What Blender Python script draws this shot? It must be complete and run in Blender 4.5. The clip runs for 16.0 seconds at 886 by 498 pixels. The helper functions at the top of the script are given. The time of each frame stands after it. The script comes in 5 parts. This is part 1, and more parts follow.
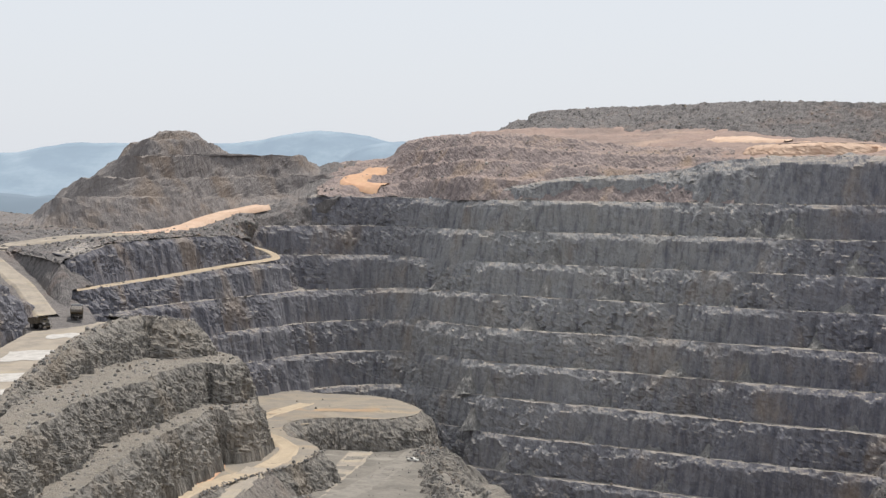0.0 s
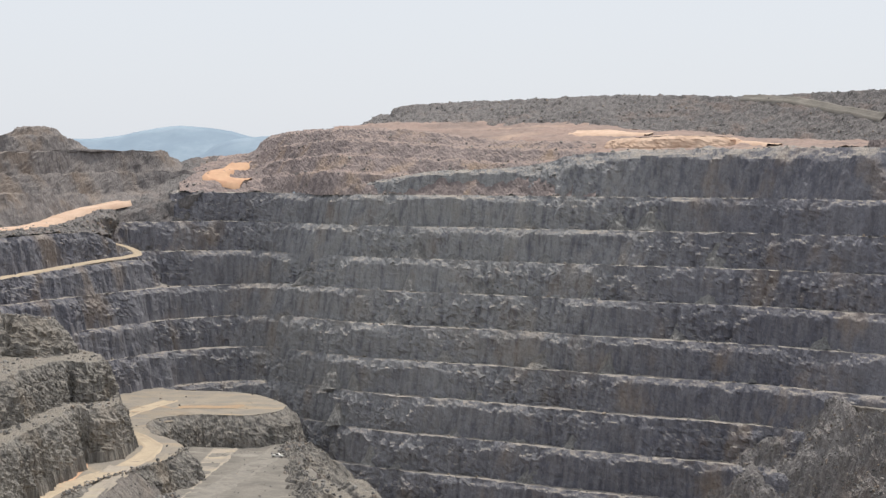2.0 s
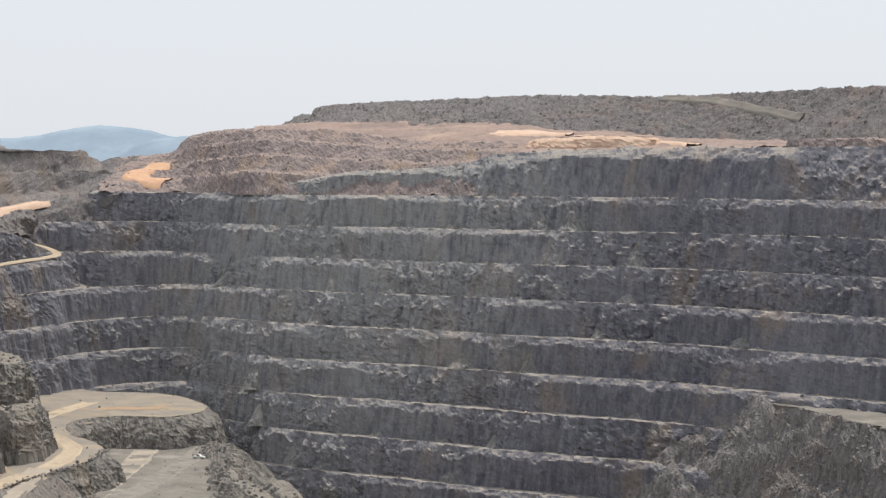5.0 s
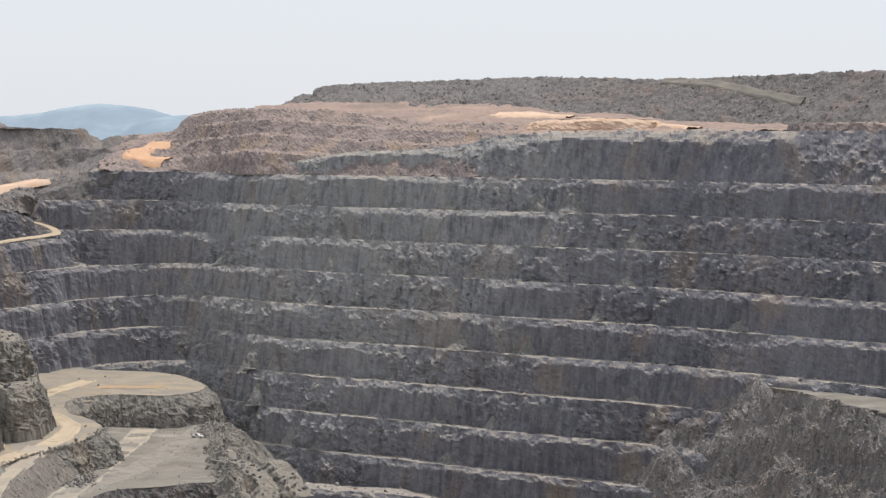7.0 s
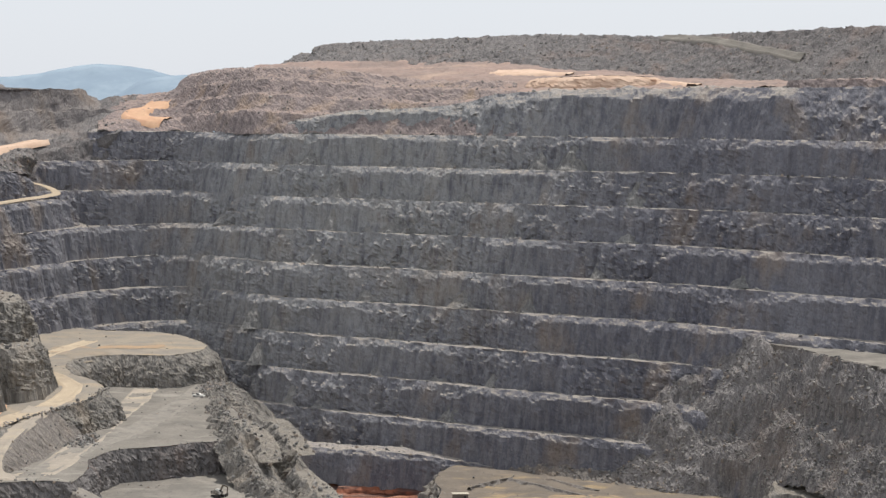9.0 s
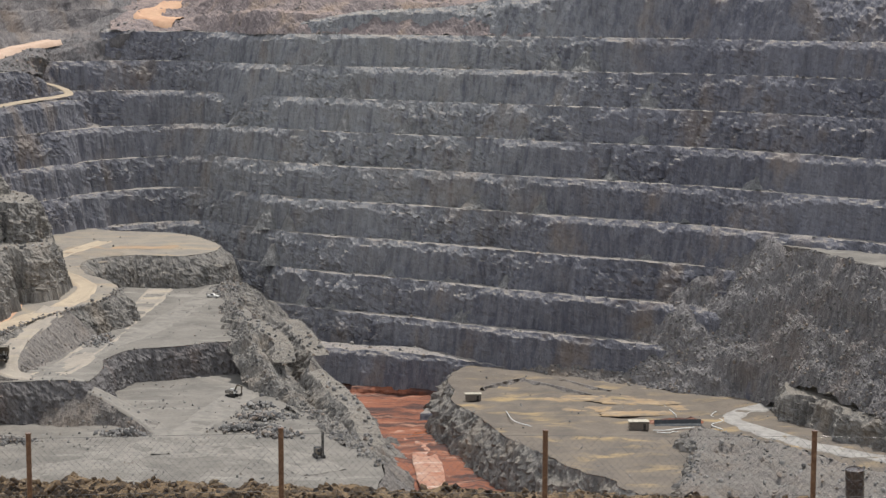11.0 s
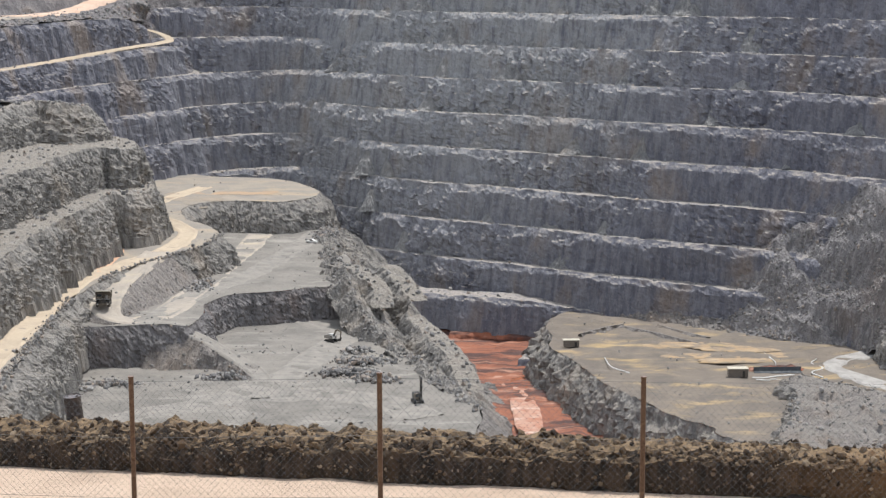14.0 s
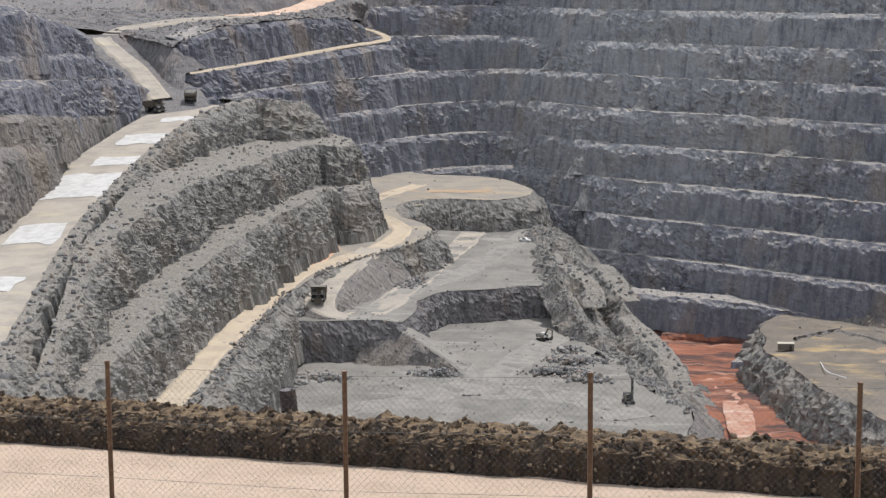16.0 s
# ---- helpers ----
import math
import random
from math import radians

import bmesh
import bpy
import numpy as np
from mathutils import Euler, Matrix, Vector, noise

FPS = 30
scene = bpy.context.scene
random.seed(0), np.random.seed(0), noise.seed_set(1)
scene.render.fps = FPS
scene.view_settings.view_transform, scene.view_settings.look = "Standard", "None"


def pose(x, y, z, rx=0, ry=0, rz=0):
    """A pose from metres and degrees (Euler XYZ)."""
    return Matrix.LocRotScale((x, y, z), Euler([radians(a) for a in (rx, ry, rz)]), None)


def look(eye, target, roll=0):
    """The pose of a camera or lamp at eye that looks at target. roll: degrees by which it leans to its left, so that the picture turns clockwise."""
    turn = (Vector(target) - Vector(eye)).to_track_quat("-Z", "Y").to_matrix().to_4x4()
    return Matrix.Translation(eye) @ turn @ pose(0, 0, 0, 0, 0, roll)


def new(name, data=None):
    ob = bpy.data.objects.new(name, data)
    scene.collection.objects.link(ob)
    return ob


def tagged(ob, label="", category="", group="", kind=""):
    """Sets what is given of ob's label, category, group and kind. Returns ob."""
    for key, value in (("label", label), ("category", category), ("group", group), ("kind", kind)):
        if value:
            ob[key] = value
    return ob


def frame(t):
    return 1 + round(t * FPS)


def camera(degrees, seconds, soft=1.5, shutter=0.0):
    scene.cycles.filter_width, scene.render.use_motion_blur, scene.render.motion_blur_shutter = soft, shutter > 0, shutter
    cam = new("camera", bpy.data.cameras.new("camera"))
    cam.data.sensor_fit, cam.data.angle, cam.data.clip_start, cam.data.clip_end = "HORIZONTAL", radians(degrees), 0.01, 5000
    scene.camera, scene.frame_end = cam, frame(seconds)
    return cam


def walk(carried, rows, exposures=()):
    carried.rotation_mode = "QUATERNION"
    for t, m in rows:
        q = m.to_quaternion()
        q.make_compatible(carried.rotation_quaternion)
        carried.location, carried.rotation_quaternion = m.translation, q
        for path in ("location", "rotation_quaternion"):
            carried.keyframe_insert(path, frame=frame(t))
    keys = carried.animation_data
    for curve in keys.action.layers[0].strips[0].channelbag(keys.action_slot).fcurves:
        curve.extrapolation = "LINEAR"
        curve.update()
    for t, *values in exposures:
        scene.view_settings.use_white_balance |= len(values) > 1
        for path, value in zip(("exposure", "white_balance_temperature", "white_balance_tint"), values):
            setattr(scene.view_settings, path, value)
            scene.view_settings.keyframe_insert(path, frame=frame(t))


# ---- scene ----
from mathutils.bvhtree import BVHTree
from mathutils.geometry import delaunay_2d_cdt

EXPO = [(0.0, 0.0, 6150, 10), (8.0, 0.03, 6150, 10), (10.5, -0.02, 6050, 10), (11.0, -0.03, 5990, 10), (12.0, 0.28, 5810, 10), (14.0, 0.3, 5780, 10), (15.0, 0.33, 5760, 10), (16.0, 0.1, 5740, 10)]
cam = camera(26.7, 16.0, soft=1.35)
EYE = 15.5
# seconds, yaw, pitch, roll of a camera that turns on its stand
TURNS = [
    (0.0, 5.86, -2.43, -0.28),
    (0.5, 6.09, -2.76, -0.21),
    (1.0, 5.75, -3.02, -0.26),
    (1.5, 3.23, -2.61, -0.24),
    (2.0, 1.67, -2.59, -0.01),
    (2.5, 1.06, -2.59, -0.05),
    (3.0, 0.32, -2.46, -0.00),
    (3.5, 0.00, -2.44, 0.00),
    (4.0, -0.40, -2.38, 0.07),
    (6.5, -0.93, -3.09, -0.14),
    (7.0, -0.72, -3.17, -0.46),
    (7.5, -0.77, -3.37, -0.21),
    (8.0, -0.82, -3.55, -0.08),
    (10.5, -0.53, -6.67, -0.29),
    (11.0, -0.33, -7.48, -0.18),
    (11.5, 0.11, -8.28, -0.16),
    (12.0, 0.83, -8.53, -0.14),
    (12.5, 0.77, -8.81, -0.04),
    (13.0, 1.00, -9.19, -0.09),
    (13.5, 1.33, -9.52, 0.07),
    (14.0, 2.67, -9.14, 0.15),
    (14.5, 5.57, -9.00, 0.10),
    (15.0, 8.11, -9.25, 0.21),
    (15.5, 9.47, -9.19, 0.15),
    (16.0, 9.23, -9.14, 0.42),
]
walk(cam, [(t, pose(0, 0, EYE, 90 + pitch, roll, yaw)) for t, yaw, pitch, roll in TURNS], EXPO)

# ---- sky and sun ----
SUN_AZ, SUN_EL = 23.0, 64.5
world = bpy.data.worlds.new("sky")
scene.world = world
world.use_nodes = True
wn = world.node_tree
sky = wn.nodes.new("ShaderNodeTexSky")
sky.sky_type = "NISHITA"
sky.sun_disc = False
sky.sun_elevation, sky.sun_rotation = radians(SUN_EL), radians(SUN_AZ)
sky.air_density, sky.dust_density, sky.ozone_density = 1.0, 2.0, 1.0
bg = wn.nodes["Background"]
bg.inputs["Strength"].default_value = 0.1
veil = wn.nodes.new("ShaderNodeMix")
veil.data_type = "RGBA"
veil.inputs[0].default_value = 0.86
veil.inputs[7].default_value = (8.4, 8.43, 8.5, 1)  # white summer haze
wn.links.new(sky.outputs[0], veil.inputs[6])
wn.links.new(veil.outputs[2], bg.inputs["Color"])
sun = new("sun", bpy.data.lights.new("sun", "SUN"))
sun.data.energy, sun.data.angle, sun.data.color = 3.8, radians(0.6), (1.0, 0.91, 0.79)
sd = Vector((math.sin(radians(SUN_AZ)) * math.cos(radians(SUN_EL)), math.cos(radians(SUN_AZ)) * math.cos(radians(SUN_EL)), math.sin(radians(SUN_EL))))
sun.matrix_world = look(sd * 100, (0, 0, 0))


# ---- materials ----
class Nodes:
    """Short hand for a node material."""

    def __init__(self, name):
        self.mat = bpy.data.materials.new(name)
        self.mat.use_nodes = True
        self.t = self.mat.node_tree
        self.b = self.t.nodes["Principled BSDF"]
        self.pos = self.add("ShaderNodeNewGeometry")

    def add(self, kind, **inputs):
        n = self.t.nodes.new(kind)
        for k, v in inputs.items():
            s = n.inputs[k]
            if isinstance(v, bpy.types.NodeSocket):
                self.t.links.new(v, s)
            else:
                s.default_value = v
        return n

    def noise(self, size, detail=4.0, stretch=(1, 1, 1), rough=0.55, shift=0.0):
        m = self.add("ShaderNodeMapping", Vector=self.pos.outputs["Position"])
        m.inputs["Scale"].default_value = [s / size for s in stretch]
        m.inputs["Location"].default_value = (shift, shift * 0.7, shift * 0.3)
        return self.add("ShaderNodeTexNoise", Vector=m.outputs[0], Scale=1.0, Detail=detail, Roughness=rough).outputs[0]

    def ramp(self, fac, lo, hi, smooth=True):
        n = self.add("ShaderNodeMapRange", Value=fac)
        n.interpolation_type = "SMOOTHSTEP" if smooth else "LINEAR"
        n.inputs["From Min"].default_value, n.inputs["From Max"].default_value = lo, hi
        return n.outputs[0]

    def mix(self, fac, a, b, mode="MIX"):
        n = self.t.nodes.new("ShaderNodeMix")
        n.data_type, n.blend_type = "RGBA", mode
        for s, v in ((n.inputs[0], fac), (n.inputs[6], a), (n.inputs[7], b)):
            if isinstance(v, bpy.types.NodeSocket):
                self.t.links.new(v, s)
            else:
                s.default_value = v if not isinstance(v, tuple) else (*v, 1)
        return n.outputs[2]

    def math(self, op, a, b):
        n = self.t.nodes.new("ShaderNodeMath")
        n.operation = op
        for s, v in zip(n.inputs, (a, b)):
            if isinstance(v, bpy.types.NodeSocket):
                self.t.links.new(v, s)
            else:
                s.default_value = v
        return n.outputs[0]

    def up(self):
        return self.add("ShaderNodeSeparateXYZ", Vector=self.pos.outputs["Normal"]).outputs[2]

    def height(self):
        return self.add("ShaderNodeSeparateXYZ", Vector=self.pos.outputs["Position"]).outputs[2]

    def done(self, colour, rough=0.9, bump=None, depth=0.3, metal=0.0):
        for k, v in (("Base Color", colour), ("Roughness", rough), ("Metallic", metal)):
            if isinstance(v, bpy.types.NodeSocket):
                self.t.links.new(v, self.b.inputs[k])
            else:
                self.b.inputs[k].default_value = (*v, 1) if isinstance(v, tuple) else v
        self.b.inputs["Specular IOR Level"].default_value = 0.25
        if bump is not None:
            n = self.add("ShaderNodeBump", Height=bump, Distance=depth, Strength=1.0)
            self.t.links.new(n.outputs[0], self.b.inputs["Normal"])
        return self.mat


def rock(name, dark, light, dust_sun, warm, warmth=0.35, grain=2.0, dust_sun_at=(0.72, 0.93), depth=0.6, pale=None):
    """Blasted rock: streaked faces of broken blocks, gravel and a dusty tone where it lies flat (on the berm soil, its
    sunlit top), patches of a warmer stone.
    """
    n = Nodes(name)
    streak = n.noise(grain * 1.6, 5, (1, 1, 0.09), 0.62)
    fine = n.noise(grain * 0.7, 6, (1, 1, 0.7), 0.7)
    wide = n.noise(70, 4, shift=3.0)
    patch = n.noise(22, 5, (1, 1, 0.45), 0.62, 9.0)
    chip = n.noise(grain * 0.35, 3, (1, 1, 0.6), 0.8, 4.0)
    tone = n.noise(grain * 1.1, 2, (1, 1, 0.45), 0.75, 6.0)
    c = n.mix(n.ramp(streak, 0.36, 0.66), dark, light)
    c = n.mix(n.math("MULTIPLY", n.ramp(tone, 0.58, 0.72), 0.35), c, tuple(min(1, v * 1.45) for v in light))
    c = n.mix(n.math("MULTIPLY", n.ramp(tone, 0.44, 0.32), 0.4), c, tuple(v * 0.55 for v in dark))
    c = n.mix(n.math("MULTIPLY", n.ramp(fine, 0.58, 0.7), 0.55), c, tuple(min(1, v * 1.6) for v in light))
    c = n.mix(n.math("MULTIPLY", n.ramp(patch, 0.5, 0.68), warmth), c, warm)
    c = n.mix(n.math("MULTIPLY", n.ramp(wide, 0.48, 0.68), 0.35), c, tuple(v * 1.3 for v in light))
    # pale rock round a point; also puts the far wall's haze into the colour
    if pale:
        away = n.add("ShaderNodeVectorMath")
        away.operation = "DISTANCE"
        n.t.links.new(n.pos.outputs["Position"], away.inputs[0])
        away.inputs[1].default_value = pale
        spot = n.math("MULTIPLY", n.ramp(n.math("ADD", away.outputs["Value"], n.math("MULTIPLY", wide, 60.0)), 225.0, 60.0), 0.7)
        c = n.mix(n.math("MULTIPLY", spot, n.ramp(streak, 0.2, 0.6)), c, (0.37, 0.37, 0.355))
    flat = n.math("MULTIPLY", n.ramp(n.up(), *dust_sun_at), n.ramp(n.noise(grain * 2, 4, shift=5.0), 0.2, 0.6))
    c = n.mix(flat, c, n.mix(n.ramp(fine, 0.3, 0.7), tuple(v * 0.7 for v in dust_sun), dust_sun))
    c = n.mix(n.math("MULTIPLY", n.ramp(chip, 0.48, 0.3), 0.5), c, tuple(v * 0.5 for v in dark))
    relief = n.math("ADD", n.math("ADD", fine, n.math("MULTIPLY", streak, 1.4)), n.math("ADD", tone, n.math("MULTIPLY", chip, 0.4)))
    return n.done(c, 0.92, relief, depth)


def stones(name, dark, light, warm):
    """Loose stones, each of its own tone."""
    n = Nodes(name)
    own = n.pos.outputs["Random Per Island"]
    c = n.mix(own, dark, light)
    c = n.mix(n.math("MULTIPLY", n.ramp(n.math("FRACT", n.math("MULTIPLY", own, 7.3), 0.0), 0.7, 1.0), 0.7), c, warm)
    c = n.mix(n.math("MULTIPLY", n.ramp(n.noise(0.5, 5, rough=0.7), 0.5, 0.75), 0.4), c, tuple(v * 0.55 for v in dark))
    return n.done(c, 0.93)


def dirt(name, base, alt, size=14.0, grain=0.8, stones=0.25, third=None):
    """Trodden dirt and gravel, with stains of a second tone."""
    n = Nodes(name)
    wide = n.noise(size, 5, rough=0.6)
    fine = n.noise(grain, 6, rough=0.7)
    c = n.mix(n.ramp(wide, 0.38, 0.66), base, alt)
    if third:
        c = n.mix(n.ramp(n.noise(size * 0.8, 5, (0.4, 1, 1), shift=7.0), 0.52, 0.74), c, third)
    c = n.mix(n.math("MULTIPLY", n.ramp(fine, 0.5, 0.7), stones), c, tuple(v * 0.5 for v in base))
    c = n.mix(n.math("MULTIPLY", n.ramp(n.noise(grain * 4, 4, shift=2.0), 0.5, 0.75), 0.3), c, tuple(min(1, v * 1.3) for v in base))
    return n.done(c, 0.95, fine, 0.15)


def plain(name, colour, rough=0.6, metal=0.0, wear=None, size=0.5):
    n = Nodes(name)
    wear = wear or tuple(v * 0.6 + 0.03 for v in colour)
    c = n.mix(n.ramp(n.noise(size, 5, rough=0.65), 0.45, 0.75), colour, wear)
    return n.done(c, n.ramp(n.noise(size * 0.4, 3), 0.0, 1.0 / max(rough, 0.05)), None, 0.0, metal)


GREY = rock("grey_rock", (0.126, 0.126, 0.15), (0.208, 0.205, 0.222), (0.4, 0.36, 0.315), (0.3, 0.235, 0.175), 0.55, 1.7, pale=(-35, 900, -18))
SPUR = rock("pale_grey_rock", (0.155, 0.147, 0.136), (0.315, 0.293, 0.262), (0.3, 0.27, 0.228), (0.31, 0.25, 0.185), 0.45, 1.3)
HILL = rock("brownish_grey_rock", (0.155, 0.142, 0.14), (0.245, 0.225, 0.214), (0.29, 0.255, 0.23), (0.26, 0.2, 0.15), 0.6, 2.0)
RED = rock("weathered_upper_rock", (0.2, 0.168, 0.162), (0.3, 0.248, 0.232), (0.38, 0.295, 0.255), (0.42, 0.31, 0.215), 0.7, 2.6, (0.8, 0.97), 0.8)
DUMP = rock("waste_rock", (0.115, 0.108, 0.108), (0.2, 0.187, 0.18), (0.23, 0.21, 0.198), (0.27, 0.2, 0.165), 0.5, 1.5, (0.93, 1.0))
TALUS = rock("rubble_rock", (0.145, 0.133, 0.124), (0.265, 0.238, 0.212), (0.262, 0.24, 0.212), (0.29, 0.23, 0.175), 0.55, 1.1, (0.9, 1.0))
RUBBLE = rock("coarse_slope_rubble", (0.15, 0.142, 0.142), (0.29, 0.27, 0.258), (0.27, 0.247, 0.228), (0.29, 0.225, 0.18), 0.35, 1.1, (0.9, 1.0))
STONES = stones("loose_grey_stones", (0.12, 0.117, 0.115), (0.32, 0.303, 0.28), (0.32, 0.25, 0.19))
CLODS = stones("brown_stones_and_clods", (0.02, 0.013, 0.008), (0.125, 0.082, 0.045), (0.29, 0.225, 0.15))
FLOOR = dirt("grey_quarry_floor", (0.21, 0.193, 0.168), (0.155, 0.144, 0.127), 11, 0.9, 0.6, (0.285, 0.265, 0.232))
SANDY = dirt("pale_pinkish_sand", (0.58, 0.43, 0.325), (0.5, 0.35, 0.255), 10, 0.8, 0.12)
TYRES = dirt("wheel_worn_gravel", (0.25, 0.23, 0.2), (0.2, 0.186, 0.165), 4, 0.7, 0.2)
LANE = dirt("pale_grey_lane", (0.36, 0.342, 0.312), (0.27, 0.255, 0.235), 4, 0.6, 0.25)
ROAD = dirt("tan_haul_road", (0.44, 0.36, 0.26), (0.37, 0.305, 0.225), 9, 0.6, 0.15)
OCHRE = dirt("ochre_dirt", (0.24, 0.215, 0.18), (0.29, 0.24, 0.18), 18, 0.9, 0.45, (0.4, 0.275, 0.165))
SHELF = dirt("grey_tan_shelf", (0.235, 0.212, 0.182), (0.3, 0.26, 0.205), 16, 0.9, 0.45, (0.38, 0.3, 0.2))
ORANGE = dirt("orange_dirt", (0.56, 0.36, 0.23), (0.5, 0.3, 0.19), 12, 0.8, 0.15)
YELLOW = dirt("yellowish_mud", (0.178, 0.15, 0.12), (0.135, 0.117, 0.098), 11, 0.9, 0.5, (0.38, 0.28, 0.145))
def mud(name):
    """Red mud drying in long bands, shade painted in as the dark streaks, pinkish where crusted."""
    n = Nodes(name)
    band = n.noise(11, 5, (0.35, 1.7, 1), 0.6)
    crust = n.noise(7, 5, (0.3, 1.5, 1), 0.6, 8.0)
    fine = n.noise(0.8, 6, rough=0.7)
    c = n.mix(n.ramp(band, 0.4, 0.56), (0.075, 0.042, 0.036), (0.26, 0.1, 0.056))
    c = n.mix(n.math("MULTIPLY", n.ramp(crust, 0.55, 0.68), 0.8), c, (0.42, 0.23, 0.155))
    c = n.mix(n.math("MULTIPLY", n.ramp(fine, 0.5, 0.7), 0.4), c, (0.1, 0.05, 0.04))
    return n.done(c, 0.85, n.math("ADD", fine, band), 0.25)


REDMUD = mud("red_mud")
PALE = dirt("pale_crushed_stone", (0.52, 0.5, 0.47), (0.42, 0.4, 0.375), 3, 0.5, 0.2)
RAMP = dirt("greyish_ramp_dirt", (0.36, 0.315, 0.258), (0.28, 0.25, 0.212), 10, 0.7, 0.2, (0.42, 0.36, 0.26))
PLATEAU = dirt("reddish_plateau", (0.3, 0.222, 0.188), (0.235, 0.185, 0.162), 26, 1.6, 0.45, (0.43, 0.32, 0.25))
TRACK = dirt("pinkish_sandy_track", (0.64, 0.49, 0.365), (0.55, 0.415, 0.305), 2.5, 0.12, 0.16)
# near-black faces hold gravel tone and shade; pale flats paint the sunlit top
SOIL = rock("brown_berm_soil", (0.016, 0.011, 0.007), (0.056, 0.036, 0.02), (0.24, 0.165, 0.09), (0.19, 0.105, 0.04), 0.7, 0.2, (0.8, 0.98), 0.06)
SCRUB = dirt("dry_scrub_ground", (0.2, 0.17, 0.12), (0.12, 0.12, 0.08), 60, 4.0, 0.4)


# ---- shapes ----
def vnoise(x, y, z):
    """Smooth noise between -1 and 1 on arrays."""
    x, y, z = np.broadcast_arrays(np.asarray(x, float), np.asarray(y, float), np.asarray(z, float))
    i, j, k = (np.floor(v).astype(np.int64) for v in (x, y, z))
    u, v, w = x - i, y - j, z - k
    u, v, w = (q * q * (3 - 2 * q) for q in (u, v, w))

    def h(a, b, c):
        q = (a * 374761393 + b * 668265263 + c * 1274126177) & 0xFFFFFFFF
        q = ((q ^ (q >> 13)) * 1103515245) & 0xFFFFFFFF
        return ((q ^ (q >> 16)) & 0xFFFF) / 32767.5 - 1

    total = 0
    for a in (0, 1):
        for b in (0, 1):
            for c in (0, 1):
                total = total + h(i + a, j + b, k + c) * (u if a else 1 - u) * (v if b else 1 - v) * (w if c else 1 - w)
    return total


def cells(x, y, z):
    """A random value for each broken block of space, -1 to 1."""
    w = 0.45
    i, j, k = (np.floor(v + w * vnoise(x * 0.9 + o, y * 0.9 - o, z * 0.9 + 2 * o)).astype(np.int64) for v, o in ((x, 0.0), (y, 31.0), (z, 67.0)))
    q = (i * 374761393 + j * 668265263 + k * 1274126177) & 0xFFFFFFFF
    q = ((q ^ (q >> 13)) * 1103515245) & 0xFFFFFFFF
    return ((q ^ (q >> 16)) & 0xFFFF) / 32767.5 - 1


def fbm(x, y, z, octaves=4):
    out, amp = 0, 1.0
    for o in range(octaves):
        f = 2.03 ** o
        out = out + amp * vnoise(x * f + 17.3 * o, y * f - 5.1 * o, z * f + 3.7 * o)
        amp *= 0.5
    return out


def spline(points, step, closed=False):
    """Points along a smooth curve through the given ones, about step apart."""
    p = np.array(points, float)
    q = np.vstack([p[-1:], p, p[:2]]) if closed else np.vstack([2 * p[0] - p[1], p, 2 * p[-1] - p[-2]])
    out = []
    for i in range(1, len(q) - 2):
        a, b, c, d = q[i - 1:i + 3]
        t = np.linspace(0, 1, max(4, int(np.linalg.norm(c - b) / step * 2)), endpoint=False)[:, None]
        out.append(b + 0.5 * t * (c - a + t * (2 * a - 5 * b + 4 * c - d + t * (3 * (b - c) + d - a))))
    out = np.vstack(out + [q[-2][None]])
    length = np.concatenate([[0], np.cumsum(np.linalg.norm(np.diff(out, axis=0), axis=1))])
    s = np.linspace(0, length[-1], max(3, int(length[-1] / step) + 1))
    return np.stack([np.interp(s, length, out[:, k]) for k in range(out.shape[1])], 1)


def sheet(name, grid, material, parent=None, closed=False, smooth=False):
    """A mesh object from rows x columns of points."""
    r, c = grid.shape[:2]
    idx = np.arange(r * c).reshape(r, c)
    if closed:
        idx = np.hstack([idx, idx[:, :1]])
    f = np.stack([idx[:-1, :-1], idx[1:, :-1], idx[1:, 1:], idx[:-1, 1:]], -1).reshape(-1, 4)
    me = bpy.data.meshes.new(name)
    me.from_pydata(grid.reshape(-1, 3).tolist(), [], f.tolist())
    me.materials.append(material)
    me.polygons.foreach_set("use_smooth", np.full(len(f), smooth))
    ob = new(name, me)
    if parent:
        ob.parent = parent
    return ob


def outward(c, side=1, closed=False):
    t = (np.roll(c, -1, 0) - np.roll(c, 1, 0)) if closed else np.gradient(c, axis=0)
    k = 9
    pad_mode = "wrap" if closed else "edge"
    t = np.stack([np.convolve(np.pad(t[:, i], k, mode=pad_mode), np.ones(2 * k + 1) / (2 * k + 1), "valid") for i in (0, 1)], 1)
    t /= np.linalg.norm(t, axis=1)[:, None] + 1e-9
    return side * np.stack([t[:, 1], -t[:, 0]], 1)


